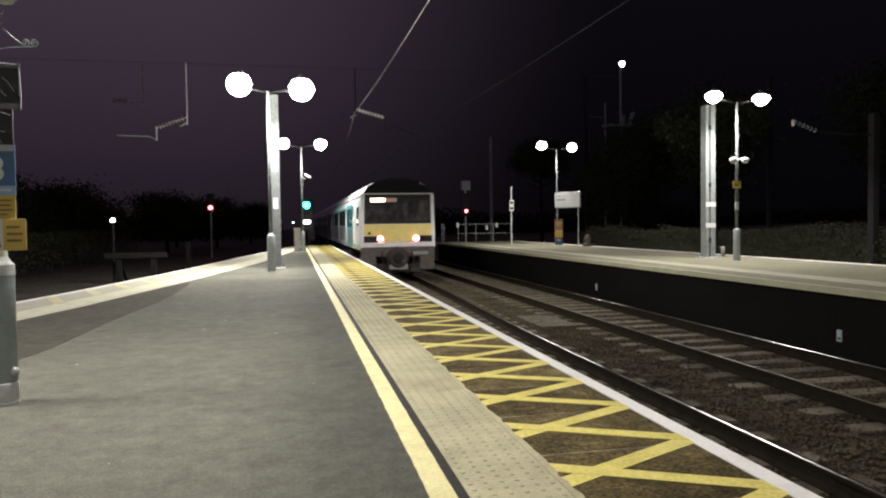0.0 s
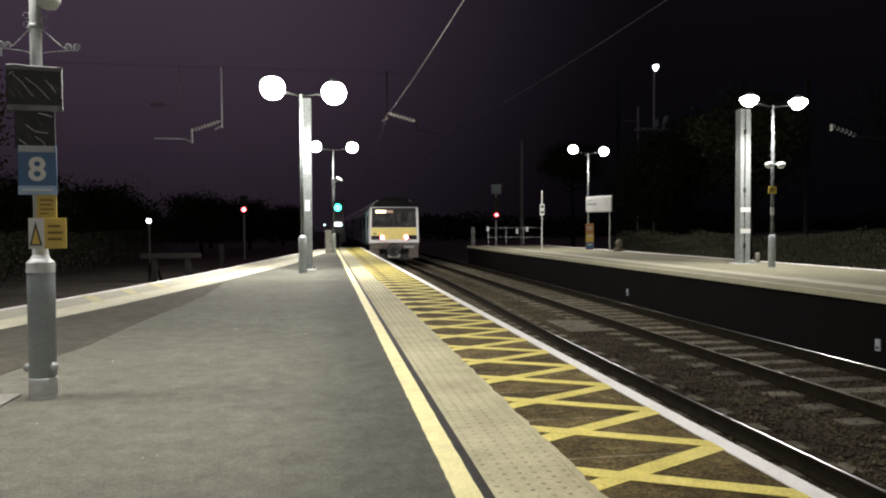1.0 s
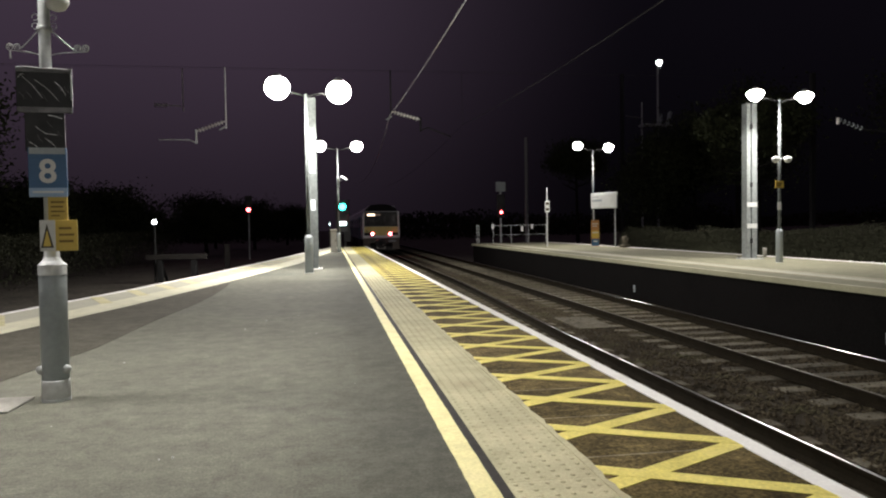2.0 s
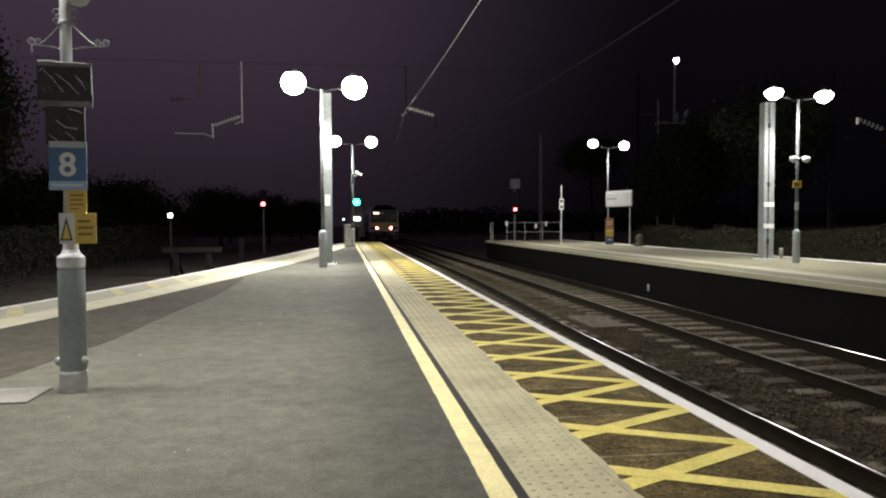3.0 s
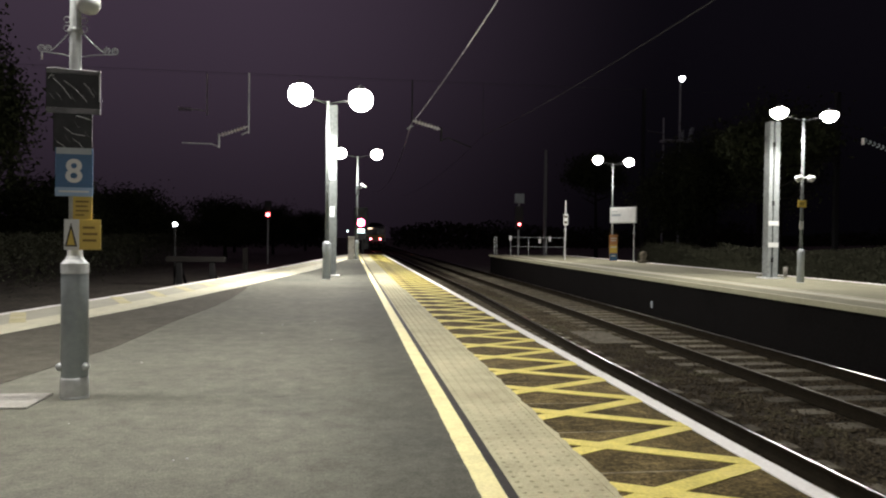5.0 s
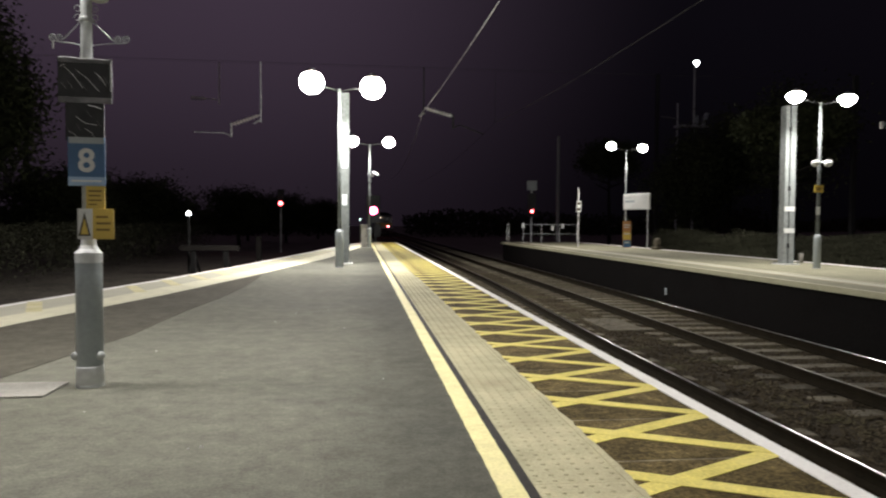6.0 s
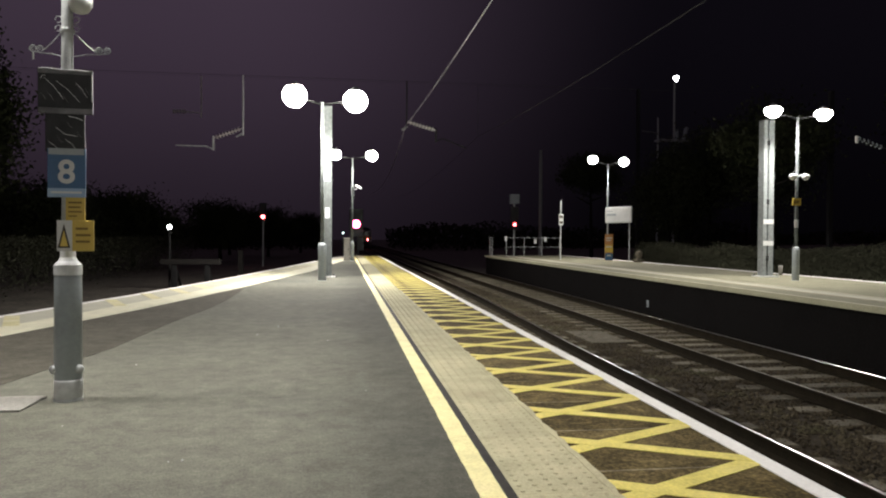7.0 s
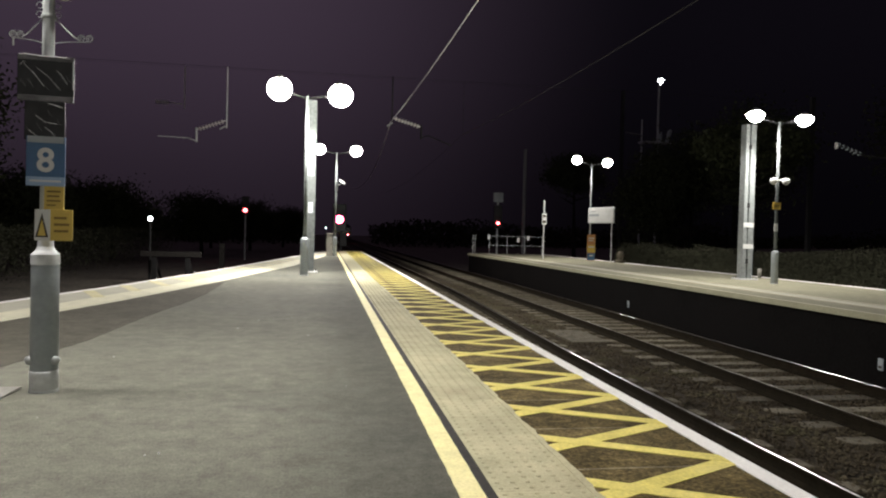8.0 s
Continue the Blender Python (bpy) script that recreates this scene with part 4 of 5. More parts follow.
indicator_cover = part("shutter", box(-0.3, 0.3, -0.1, -0.085, -0.15, 0.15, 0.005), BLACK, signal, "added black plate that hides an unlit lens")
for sx in (-1, 1):
    part("guide", box(sx * 0.33 - 0.02, sx * 0.33 + 0.02, -0.13, 0.04, SZ + 0.7, SZ + 2.7), BLACK, signal)
part("telephone_box", box(0.05, 0.46, 0.0, 0.22, SZ + 0.2, SZ + 1.02, 0.02), STEEL, signal, "dark equipment box")
part("box_door", box(0.09, 0.42, -0.012, -0.001, SZ + 0.25, SZ + 0.97, 0.004), STEEL, signal)
m = thing("marker_lamp", pose(0.0, 43.0, -1.42), "small white marker lamp on a short post", "lamp")
part("post", rod((0, 0, 0), (0, 0, 2.65), 0.03), STEEL, m)
part("lens", turned([(0.01, 0), (0.04, 0.03), (0.04, 0.07), (0.01, 0.1)], 12, (0, 0, 2.65)), SIGNAL_WHITE, m)


def far_signal(at, z_lens, z_head0, z_head1, top, label, r=0.16):
    s = thing("far_signal", at, label, "signal", "red signals")
    part("post", rod((0, 0.2, 0), (0, 0.2, top), 0.07), GALV, s)
    part("head", box(-0.28, 0.28, 0.03, 0.25, z_head0, z_head1, 0.03), BLACK, s)
    disc((0, -0.02, z_lens), r, 0.05, RED_DIM, s, "red_lens", "lit red lens")
    return s


s = far_signal(pose(11.7, 48.0, -1.42), 3.36, 3.0, 4.6, 5.3, "colour light signal showing red beyond the far platform", 0.1)
part("theatre_box", box(-0.32, 0.32, 0.0, 0.3, 4.8, 5.45, 0.02), GREYPAINT, s, "grey box above the signal head")
far_signal(pose(-6.5, 60.0, -1.42), 4.06, 3.7, 5.2, 5.2, "colour light signal showing red beyond the buffer stop", 0.16)
c = thing("steel_column", pose(13.5, 48.0, -1.42), "slim grey overhead line mast beyond the far platform", "column", "overhead line columns")
part("shaft", rod((0, 0, 0), (0, 0, 8.5), 0.13, 0.1, 10), DULL_STEEL, c)
part("foot", box(-0.25, 0.25, -0.25, 0.25, 0, 0.3, 0.02), CONCRETE, c)

# ---- the bay track beyond the angled edge ----
b = thing("buffer_stop", pose(-7.1, 35.0, -1.42), "old timber buffer stop on the unlit bay track", "buffer stop")
part("beam", box(-1.35, 1.35, -0.15, 0.15, 1.12, 1.36, 0.02), SOOT, b)
for x in (-0.75, 0.75):
    part("upright", box(x - 0.12, x + 0.12, -0.1, 0.15, 0, 1.1, 0.02), STEEL, b)
    part("strut", rod((x, 0.1, 1.0), (x, 1.4, 0.0), 0.07), STEEL, b)
t = thing("relay_box", pose(-6.2, 45.0, -1.42), "grey lineside relay box beyond the buffer stop", "cabinet")
part("body", box(-0.14, 0.14, -0.15, 0.15, 0.1, 1.55, 0.02), SOOT, t)
part("lid", box(-0.17, 0.17, -0.18, 0.18, 1.55, 1.6, 0.01), SOOT, t)
part("plinth", box(-0.2, 0.2, -0.2, 0.2, 0.0, 0.1), CONCRETE, t)
t = thing("yard_lamp", pose(-8.2, 35.6, -1.42), "small white lamp on a post beside the buffer stop", "lamp post")
part("pole", rod((0, 0, 0), (0, 0, 2.8), 0.06), STEEL, t)
part("lens", turned([(0.02, -0.12), (0.09, -0.08), (0.11, 0.02), (0.08, 0.08), (0.02, 0.11)], 16, (0, 0, 2.88)), LANTERN_FAR, t, "glowing white lamp", True)
t = thing("tower_lamp", pose(29.0, 60.0, 0), "tall mast with one white lamp beyond the trees", "lamp post")
part("pole", rod((0, 0, -1.2), (0, 0, 15.0), 0.12, 0.08), GALV, t)
part("lens", turned([(0.04, -0.28), (0.15, -0.16), (0.27, 0.08), (0.22, 0.2), (0.04, 0.24)], 16, (0.15, 0, 15.2)), LANTERN_FAR, t, "glowing white lamp", True)
part("platform", box(-1.6, 1.15, -0.5, 0.5, 9.62, 9.78), GALV, t, "grey cross beam")
part("side_post", rod((-1.5, 0, -1.2), (-1.5, 0, 11.7), 0.1, 0.07), GALV, t)
part("lamp_arm", tube([(0, 0, 14.9), (0.05, 0, 15.1), (0.15, 0, 15.2)], 0.04), STEEL, t)
part("antenna", rod((0.85, 0, 9.75), (1.2, 0, 10.9), 0.13, 0.2), GREYPAINT, t, "leaning drum antenna")
part("antenna", rod((0.3, 0, 9.75), (0.25, 0, 10.7), 0.16, 0.14), GREYPAINT, t, "upright drum antenna")
part("side_arm", rod((-3.0, 0, 10.5), (-1.5, 0, 10.35), 0.06), DULL_STEEL, t)


# ---- trees and hedges ----
def leaves(n, spread, size, seed, clumps=26):
    r = np.random.RandomState(seed)
    cc = r.normal(size=(clumps, 3))
    cc = cc / np.linalg.norm(cc, axis=1)[:, None] * (0.35 + 0.6 * r.rand(clumps, 1)) * np.array(spread)
    p = cc[r.randint(clumps, size=n)] + r.normal(size=(n, 3)) * np.array(spread) * 0.2
    u, w = r.normal(size=(n, 3)), r.normal(size=(n, 3))
    u /= np.linalg.norm(u, axis=1)[:, None]
    w = np.cross(u, w)
    w /= np.linalg.norm(w, axis=1)[:, None]
    k = size * (0.6 + 0.8 * r.rand(n, 1))
    return np.stack([p - u * k, p - w * k * 0.5, p + u * k, p + w * k * 0.5], 1)


def tree(at, h, spread, seed, n=11000, label="leafy tree, almost black against the night sky"):
    r = random.Random(seed)
    t = thing("tree", at, label, "tree", "trees beyond the platforms")
    top = Vector((r.uniform(-0.3, 0.3), r.uniform(-0.3, 0.3), h))
    bm = rod((0, 0, 0), top * 0.55, 0.2, 0.12, 10)
    rod(top * 0.55, top, 0.12, 0.04, 8, bm)
    for k in range(9):
        a, u = k * 2.4, 0.62 + 0.04 * k
        rod(top * u, top * u + Vector((math.cos(a) * spread[0] * 0.7, math.sin(a) * spread[1] * 0.7, spread[2] * 0.35)), 0.07, 0.02, 6, bm)
    part("trunk", bm, BARK, t)
    me = quads([leaves(n, spread, 0.105, seed, 46)])
    me.materials.append(LEAF)
    cr = new("crown", me)
    cr.parent, cr.location = t, (top.x, top.y, h * 0.98)
    return t


tr = tree(pose(27.5, 45, -1.3), 8.0, (2.6, 2.6, 1.7), 5)
tr2 = tree(pose(24.5, 38, -1.3), 7.5, (3.0, 3.0, 3.0), 9)
for x, y, turn, src in ((31, 22, 40, tr2), (30, 31, 100, tr2), (26, 48, 200, tr2), (21.5, 60, 70, tr), (22.4, 47.0, 300, tr2), (24.6, 50.0, 20, tr2)):
    copy_thing(src, pose(x, y, -2.9 if 22 < x < 25 else -1.3, 0, 0, turn))
tree(pose(17.1, 26.8, -1.3), 6.4, (2.3, 2.0, 0.9), 23, 8000, "young tree beside the far platform, its leaves caught by lamplight")
# beyond the bay track: one tall tree, then lower ones running off along the line
tall = tree(pose(-14.6, 29.0, -1.3), 7.2, (2.4, 2.6, 3.0), 15, 17000)
low = tree(pose(-17.5, 44.0, -1.3), 3.6, (3.6, 3.4, 1.9), 17, 15000, "low spreading tree beyond the bay track, almost black")
for x, y, turn, src in ((-19, 36, 80, tall), (-15.5, 56, 60, low), (-11.5, 70, 150, low), (-20, 64, 210, low), (-8.5, 84, 20, low), (-14, 92, 100, low), (-6.0, 104, 260, low)):
    copy_thing(src, pose(x, y, -1.3, 0, 0, turn))


def hedge(x0, x1, y0, y1, h, n, seed, label, skin):
    r = np.random.RandomState(seed)
    p = np.stack([x0 + (x1 - x0) * r.rand(n), y0 + (y1 - y0) * r.rand(n), np.zeros(n)], 1)
    hh = np.array([h * (0.7 + 0.6 * noise.noise(Vector((a * 0.22, b * 0.22, seed)))) + 0.15 * noise.noise(Vector((a, b, seed))) for a, b in p[:, :2]])
    p[:, 2] = -1.3 + (hh + 1.3) * r.rand(n) ** 0.6
    u, w = r.normal(size=(n, 3)), r.normal(size=(n, 3))
    u /= np.linalg.norm(u, axis=1)[:, None]
    w = np.cross(u, w)
    w /= np.linalg.norm(w, axis=1)[:, None]
    k = 0.055 * (0.6 + 0.8 * r.rand(n, 1))
    me = quads([np.stack([p - u * k, p - w * k * 0.45, p + u * k, p + w * k * 0.45], 1)])
    me.materials.append(skin)
    tagged(new("hedge", me), label, "hedge", "", "stuff")


rs = np.random.RandomState(21)
n = 42000
p = np.stack([-140 + 280 * rs.rand(n), 130 + 60 * rs.rand(n), np.zeros(n)], 1)
p[:, 2] = -1.5 + (4.2 + np.array([4.5 * noise.noise(Vector((a * 0.06, b * 0.03, 2))) for a, b in p[:, :2]])) * rs.rand(n) ** 0.7
p = p[np.abs(p[:, 0] - 4) > 7]
n = len(p)
u, w = rs.normal(size=(n, 3)), rs.normal(size=(n, 3))
u /= np.linalg.norm(u, axis=1)[:, None]
w = np.cross(u, w)
w /= np.linalg.norm(w, axis=1)[:, None]
me = quads([np.stack([p - u * 0.45, p - w * 0.25, p + u * 0.45, p + w * 0.25], 1)])
me.materials.append(LEAF)
tagged(new("far_woods", me), "dark line of distant woods on both sides of the tracks", "woods", "", "stuff")
bm = prism([(18.9, 9), (21.5, 9), (21.5, 46), (18.9, 46)], -1.42, 0.42)
for v in bm.verts:
    if v.co.z > 0 and v.co.x < 20:
        v.co.x += 0.7
single("grass_bank", bm, SCRUB, "dry grass bank under the hedge behind the far platform", "bank", "structure")
hedge(18.4, 21.0, 10, 44, 0.95, 64000, 3, "overgrown green hedge behind the far platform", SCRUB)
hedge(-20, -11.5, 12, 60, 1.25, 62000, 7, "dark scrub beyond the bay track", BRAMBLE)


# ---- the departing train ----
TRAIN_X = 3.775
train = thing("train", pose(TRAIN_X, 26, RAIL_Z), "white multiple unit train with yellow end panel and lit tail lamps", "train")
W = 1.38            # half width
FLOOR, CANT, CROWN = 1.02, 3.05, 3.62   # heights above the rail


def shell(grow=0.0):
    """Half outline of the car body, mirrored: (x, z) from one sill over the roof to the other."""
    side = [(W - 0.05, FLOOR), (W, FLOOR + 0.25), (W, 2.2), (W - 0.06, 2.75), (W - 0.14, CANT), (W - 0.34, 3.33), (W - 0.72, 3.53), (0.3, CROWN)]
    full = side + [(-x, z) for x, z in side[::-1]]
    return [(x + grow * (1 if x > 0 else -1), z + (grow if z > 2 else 0)) for x, z in full]


def car(y0, length, last):
    c = part("car_body", sweep(shell(), [(0, y0 + 0.06, 0), (0, y0 + length, 0)]), TR_WHITE, train, "white painted car body")
    roof = [(W - 0.1, CANT + 0.02), (W - 0.33, 3.35), (W - 0.71, 3.55), (0.3, CROWN + 0.02)]
    part("roof", sweep(roof + [(-x, z) for x, z in roof[::-1]] + [(0, CANT)], [(0, y0 + 0.12, 0), (0, y0 + length - 0.05, 0)]), TR_ROOF, c, "dark grey roof")
    for y in (5.2, 10.2, 15.2):
        part("roof_vent", box(-0.5, 0.5, y0 + y - 0.7, y0 + y + 0.7, CROWN - 0.02, CROWN + 0.14, 0.04), TR_ROOF, c)
    for sx in (-1, 1):
        def slab(a, b, z0, z1, out=0.012):
            xs = sorted((sx * (W - 0.02), sx * (W + out)))
            return box(xs[0], xs[1], y0 + a, y0 + b, z0, z1, 0.006)
        first = 3.3 if last else 0.3
        for a, b in ((first, 6.75), (7.45, 12.2), (12.9, 16.9), (17.6, length - 0.3)):
            part("side_panel", slab(a, b, 1.24, 2.74, 0.006), TR_SIDE, c, "blue-grey side panel between white posts")
        for a, b in ((0.75, 1.35), (7.7, 9.6), (9.9, 11.9), (13.0, 14.7), (15.0, 16.7), (17.8, 19.2)):
            part("window", slab(a, b, 1.95, 2.66, 0.014), PANE, c, "dark side window")
        for a in (3.6, 5.1):
            for q in (0.0, 0.72):
                d = part("door", slab(a + q, a + q + 0.7, 1.08, 2.82, 0.011), TEAL, c, "teal sliding door")
                part("door_window", slab(a + q + 0.12, a + q + 0.58, 1.9, 2.65, 0.02), PANE, d)
                part("door_panel", slab(a + q + 0.1, a + q + 0.6, 1.2, 1.75, 0.015), TR_SIDE, d)
        part("sill_band", slab(0.1, length - 0.1, 1.04, 1.22, 0.006), TR_GREY, c, "grey band along the sill")
    for sx in (-1, 1):
        part("roof_shoulder", sweep([(sx * (W - 0.13), CANT - 0.02), (sx * (W - 0.1), CANT + 0.01), (sx * (W - 0.3), 3.375), (sx * (W - 0.5), 3.495), (sx * (W - 0.52), 3.465), (sx * (W - 0.33), 3.33)], [(0, y0 + 0.05, 0), (0, y0 + length - 0.05, 0)]), TR_WHITE, c, "white curved roof shoulder")
        # added white rod in place of the roof shoulder's glint
        part("shoulder_glint", tube([(sx * (W - 0.5), y0 + 0.1, 3.49), (sx * (W - 0.5), y0 + length - 0.1, 3.49)], 0.03, 8), TR_WHITE, c, "added pale rod for the glint along the roof shoulder")
    part("underframe", box(-1.1, 1.1, y0 + 0.8, y0 + length - 0.4, 0.75, 1.03), TR_DARK, c, "dark underframe")
    part("equipment_box", box(-1.2, 1.2, y0 + 7.2, y0 + 12.5, 0.32, 0.9, 0.03), TR_DARK, c)
    for yb in (3.0, length - 3.0):
        bg = part("bogie_frame", box(-1.05, 1.05, y0 + yb - 1.7, y0 + yb + 1.7, 0.42, 0.72, 0.03), TR_DARK, train, "dark bogie frame")
        for yw in (-1.3, 1.3):
            bm = rod((-0.85, y0 + yb + yw, 0.42), (0.85, y0 + yb + yw, 0.42), 0.07)
            for sx in (-1, 1):
                rod((sx * 0.69, y0 + yb + yw, 0.42), (sx * 0.82, y0 + yb + yw, 0.42), 0.42, n=24, bm=bm)
            part("wheelset", bm, TR_DARK, bg)
    return c


rear = car(0.0, 19.8, True)
for k in range(1, 4):
    car(20.15 * k, 19.8, False)
for k in range(1, 4):
    part("gangway", box(-0.6, 0.6, 20.15 * k - 0.36, 20.15 * k + 0.1, 1.0, 3.2, 0.03), TR_DARK, train, "black gangway bellows")

# the cab end
cab = part("cab_end", box(-W + 0.05, W - 0.05, -0.02, 0.08, 1.14, 3.12, 0.03), TR_WHITE, train, "cab end")
part("dome", sweep([(W - 0.08, CANT), (W - 0.31, 3.37), (W - 0.69, 3.57), (0.3, CROWN + 0.03), (-0.3, CROWN + 0.03), (-W + 0.69, 3.57), (-W + 0.31, 3.37), (-W + 0.08, CANT)], [(0, 0.01, 0), (0, 0.2, 0)]), TR_ROOF, cab, "dark curved roof end")
part("end_panel", box(-W + 0.12, W - 0.12, -0.05, 0.0, 1.34, 1.985, 0.02), TR_YELLOW, cab, "yellow warning panel")
part("lamp_band", box(-W + 0.12, -W + 0.72, -0.055, 0.0, 1.33, 1.56, 0.015), BLACK, cab, "black lamp cluster")
part("lamp_band", box(W - 0.72, W - 0.12, -0.055, 0.0, 1.33, 1.56, 0.015), BLACK, cab, "black lamp cluster")
part("valance", box(-W + 0.02, W - 0.02, -0.06, 0.05, 1.16, 1.32, 0.03), TR_WHITE, cab, "white lower rim")
for sx in (-1, 1):
    part("corner_pillar", rod((sx * (W - 0.06), 0.0, 1.15), (sx * (W - 0.11), 0.0, 3.08), 0.075, n=12), TR_WHITE, cab, "white corner pillar")
screen = part("windscreen_surround", box(-W + 0.13, W - 0.13, -0.04, 0.0, 2.0, 3.08, 0.03), BLACK, cab, "black windscreen surround")
part("windscreen", box(-1.15, -0.06, -0.048, -0.02, 2.1, 2.72, 0.02), SCREEN, screen, "dark windscreen pane")
part("windscreen", box(0.06, 1.15, -0.048, -0.02, 2.1, 2.85, 0.02), SCREEN, screen, "dark windscreen pane")
part("wiper", tube([(-0.6, -0.06, 2.1), (-0.3, -0.06, 2.6)], 0.012), BLACK, screen)
part("wiper", tube([(0.6, -0.06, 2.1), (0.9, -0.06, 2.6)], 0.012), BLACK, screen)
display = part("destination_display", box(-1.05, 0.0, -0.055, -0.03, 2.76, 2.98, 0.01), BLACK, screen, "destination display")
part("lit_rows", box(-1.0, -0.46, -0.062, -0.05, 2.8, 2.94, 0.01), BLIND, display, "glowing amber-white rows")
part("unlit_rows", box(-0.42, -0.04, -0.062, -0.05, 2.8, 2.94, 0.01), BLIND_DIM, display)
for sx in (-1, 1):
    part("tail_lamp", rod((sx * 0.665, -0.075, 1.46), (sx * 0.665, -0.03, 1.46), 0.1, n=20), TAIL, cab, "lit red tail lamp")
    part("headlamp", rod((sx * 0.93, -0.07, 1.46), (sx * 0.93, -0.03, 1.46), 0.08, n=18), PANE, cab, "unlit headlamp")
part("emblem", prism([(-1.14, 1.62), (-0.98, 1.62), (-1.06, 1.74)], 0, 0.004), INK, cab, "small dark triangle").matrix_basis = pose(0, -0.05, 0, 90, 0, 0)
part("headstock", box(-W + 0.03, W - 0.03, -0.03, 0.4, 0.8, 1.15, 0.02), TR_SKIRT, cab, "dark headstock")
coupler = part("coupler", turned([(0.2, 0), (0.34, 0.02), (0.4, 0.1), (0.4, 0.5), (0.3, 0.72)], 24), TR_DARK, train, "round dark coupler head", True)
coupler.matrix_basis = pose(-0.05, -0.42, 0.76, -90, 0, 0)
part("coupler_face", turned([(0.05, -0.035), (0.16, -0.03), (0.2, 0.0)], 20), STEEL, coupler, "", True)
part("coupler_cup", turned([(0.06, -0.05), (0.075, -0.03), (0.08, 0.0)], 16, (0.16, 0.12, 0)), TR_SKIRT, coupler, "", True)
part("box_below", box(-0.36, 0.3, -0.36, 0.0, 0.34, 0.54, 0.03), CONCRETE, train, "pale electrical box under the coupler")
for x in (-0.62, 0.5):
    part("brake_hose", tube([(x, -0.08, 0.98), (x, -0.2, 0.8), (x + 0.05, -0.24, 0.6), (x + 0.14, -0.16, 0.5)], 0.025), BLACK, train, "black brake hose")
part("snow_plough", box(-1.05, 1.05, 0.1, 0.25, 0.2, 0.55, 0.03), TR_DARK, train)
part("step", box(0.5, 1.1, -0.1, 0.2, 0.86, 0.98, 0.02), TR_GREY, train, "pale step under the cab")
for sx in (-1, 1):
    part("side_fairing", box(sx * 1.08 - 0.27, sx * 1.08 + 0.27, 0.0, 0.5, 0.3, 1.05, 0.04), TR_SKIRT, train)

# ---- small pieces of the setting ----
# blister paving, each slab with its rows of domes
bm = box(0, 0.3975, 0.0, 0.3988, -0.06, 0.0, 0.0015)
for i in range(6):
    for j in range(6):
        x, y = 0.033 + 0.0662 * i, 0.033 + 0.0662 * j
        n = 6
        lo = [bm.verts.new((x + 0.0125 * math.cos(2 * math.pi * q / n), y + 0.0125 * math.sin(2 * math.pi * q / n), 0.0)) for q in range(n)]
        hi = [bm.verts.new((x + 0.008 * math.cos(2 * math.pi * q / n), y + 0.008 * math.sin(2 * math.pi * q / n), 0.0043)) for q in range(n)]
        for q in range(n):
            bm.faces.new((lo[q], lo[(q + 1) % n], hi[(q + 1) % n], hi[q]))
        bm.faces.new(hi)
slab = mesh(bm, "tactile_slab", TACTILE)
paving = thing("tactile_paving", pose(0, 0, 0), "buff blister tactile paving slabs along the platform", "paving", "", "structure")
for k in range(-14, 100):
    ob = new("tactile_slab", slab)
    ob.parent, ob.location = paving, (TACT0 + 0.0015, 0.4 * k, 0.0008 * random.random() - 0.0008)
single("paving_bed", box(TACT0, TACT1, -16, END, -0.12, -0.061), MORTAR, "mortar bed under the paving", "paving", "structure")

# coping slabs, with open joints
coping = thing("coping", pose(0, 0, 0), "brown tarmac-topped coping slabs along the platform edge", "coping", "", "structure")
JOINT = mat("joint_mortar", (0.2, 0.17, 0.11), 0.95, vary=0.5, fine=40, coarse=6, mottle=0.5, spec=0.1)
single("coping_bed", box(TACT1 + 0.002, 1.9, -16, END, -0.12, -0.0025), JOINT, "pale mortar joints under the coping slabs", "coping", "structure")
slab = mesh(box(0, 0.8, 0.012, STEP - 0.012, -0.1, 0.0, 0.002), "coping_slab", COPING)
for k in range(-24, 55):
    ob = new("coping_slab", slab)
    ob.parent, ob.location = coping, (TACT1 + 0.001, FIRST + STEP * k - 0.06, -0.0008 * random.random())
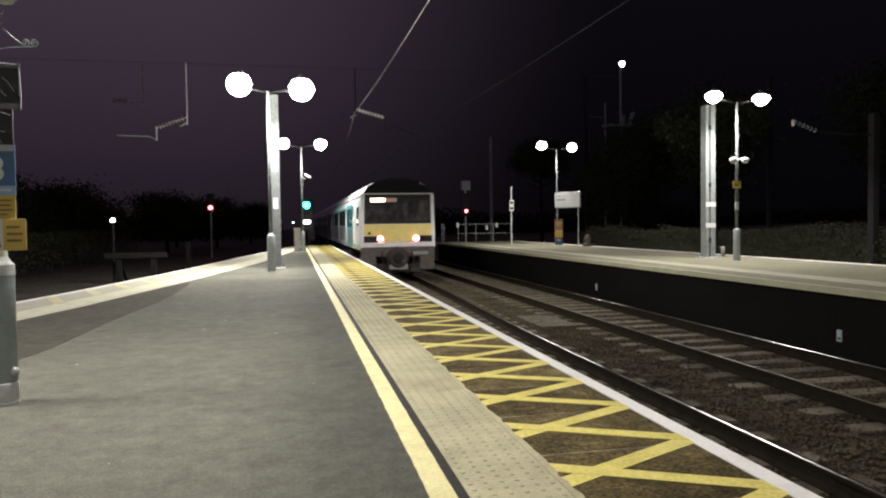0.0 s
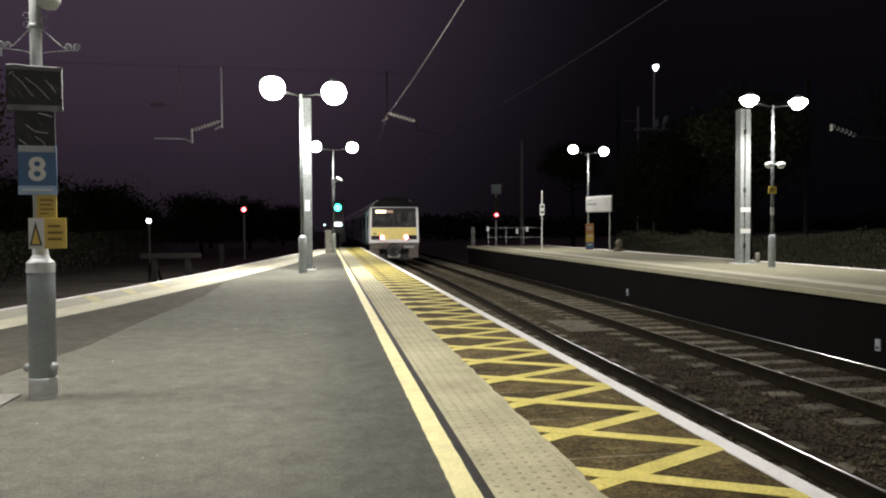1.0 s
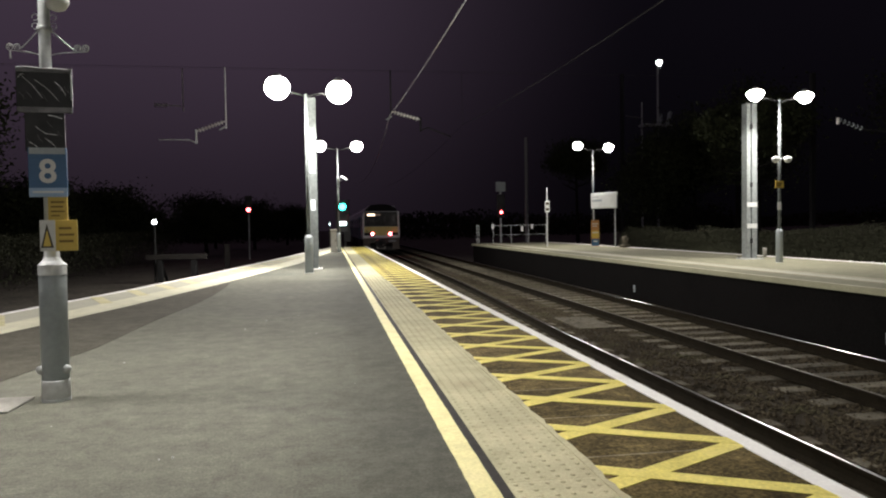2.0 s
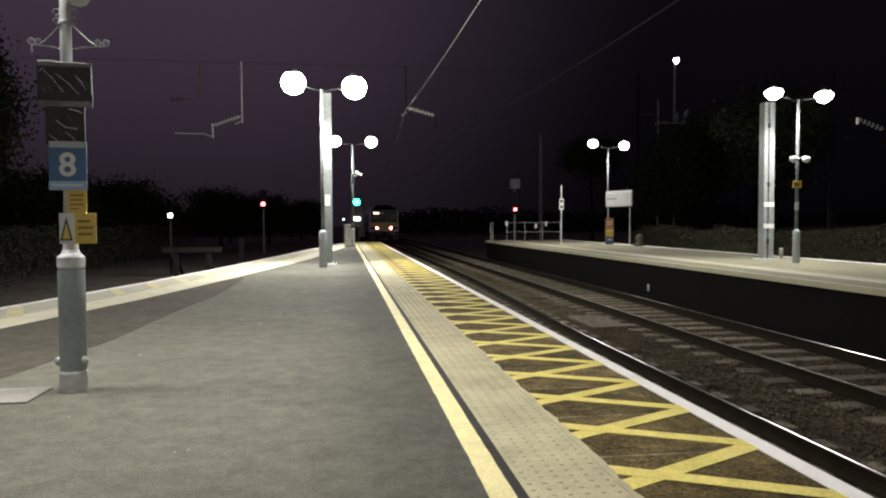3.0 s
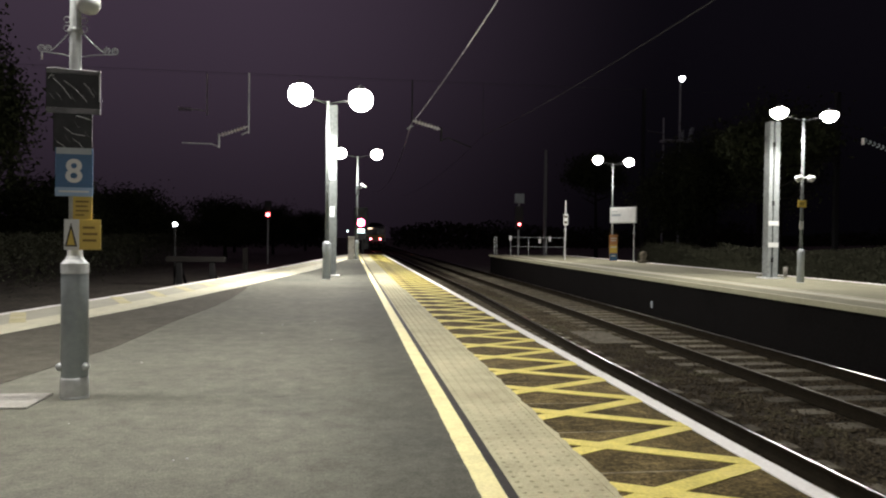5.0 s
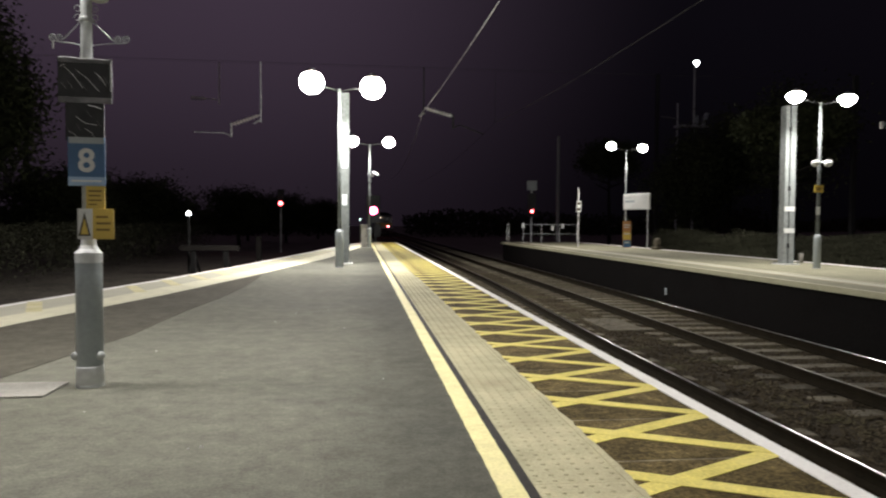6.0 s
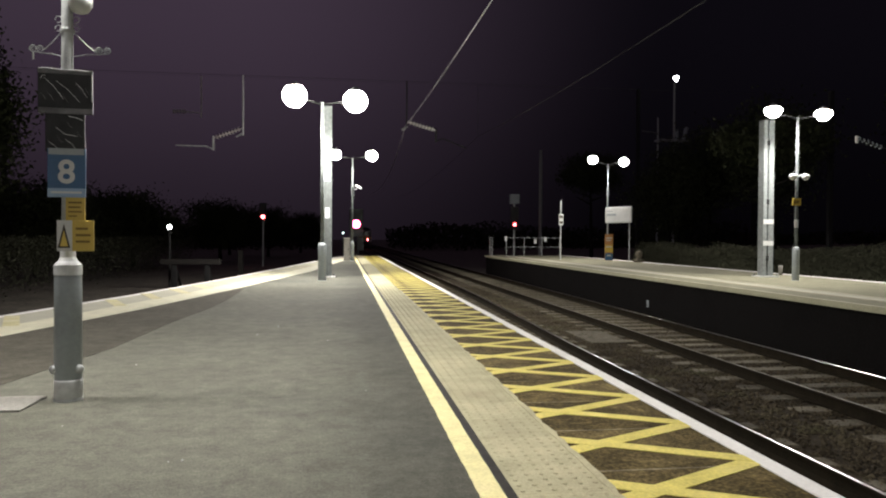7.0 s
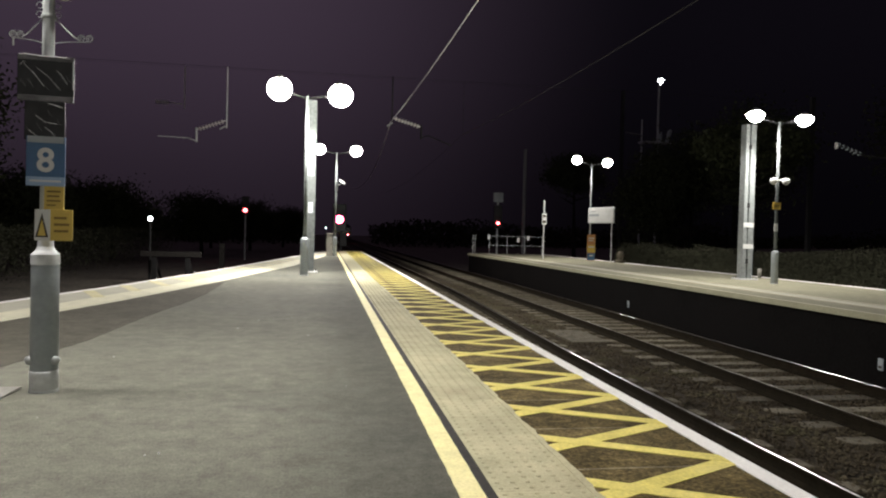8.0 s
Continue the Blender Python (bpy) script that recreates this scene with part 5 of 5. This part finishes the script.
# sleepers
bm = box(-1.25, 1.25, -0.13, 0.13, -0.1, 0.0, 0.012)
slm = mesh(bm, "sleeper", SLEEPER)
for name, xc in (("near_sleepers", (RAILS[0] + RAILS[1]) / 2), ("far_sleepers", (RAILS[2] + RAILS[3]) / 2)):
    g = thing(name[:-1] + "_row", pose(0, 0, 0), "row of pale concrete sleepers in the ballast", "sleepers", "", "structure")
    for k in range(150):
        y = -14 + 0.65 * k
        ob = new("sleeper", slm)
        ob.parent = g
        ob.matrix_basis = pose(xc + slew(y) * (1 if xc < 5 else 0.2) + random.uniform(-0.015, 0.015), y, RAIL_Z - 0.158, 0, 0, random.uniform(-0.4, 0.4))


# pale stone chips and scraps on the asphalt
rs = np.random.RandomState(11)
count = 16
xx, yy = -1.9 + 2.4 * rs.rand(count), 1.6 + 9 * rs.rand(count) ** 1.4
vert = base[None] * (0.7 + 0.6 * rs.rand(count, 6, 3)) * (0.003 + 0.005 * rs.rand(count, 1, 1) ** 2)
vert = vert + np.stack([xx, yy, np.full(count, 0.003)], -1)[:, None, :]
me = bpy.data.meshes.new("stone_chips")
me.from_pydata(vert.reshape(-1, 3).tolist(), [], (tri[None] + 6 * np.arange(count)[:, None, None]).reshape(-1, 3).tolist())
me.materials.append(SIGNWHITE)
tagged(new("stone_chips", me), "pale stone chips scattered on the asphalt", "chips", "", "stuff")

# ramps at the platform ends
bm = sweep([(-0.9, -1.4), (0.88, -1.4), (0.88, -0.02), (-0.9, -0.02)], [(1.05, END + 0.01, 0), (1.05, END + 0.02, 0)])
for v in bm.verts:
    if v.co.y > END + 0.015:
        v.co.y = END + 5
        if v.co.z > -1:
            v.co.z = -1.0
single("platform_ramp", bm, ASPHALT_OLD, "dark asphalt ramp down from the platform end", "ramp", "structure")


# ---- what moves ----
def motions():
    walk(train, [(t, pose(TRAIN_X, 26 + 13.0 * t + 0.27 * t * t, RAIL_Z)) for t in [0.5 * i for i in range(17)]])
    covered, clear = SZ + 1.82, SZ + 2.335
    # the added plates slide to change which lens shows
    walk(shutter, [(t, pose(0, 0, z)) for t, z in ((0.0, covered), (4.1, covered), (4.25, covered + 0.06), (4.4, clear), (4.6, clear), (8.0, clear))])
    walk(indicator_cover, [(t, pose(0, 0, z)) for t, z in ((0.0, SZ + 0.95), (5.0, SZ + 0.95), (5.3, SZ + 1.31), (5.6, SZ + 1.31), (8.0, SZ + 1.31))])


motions()
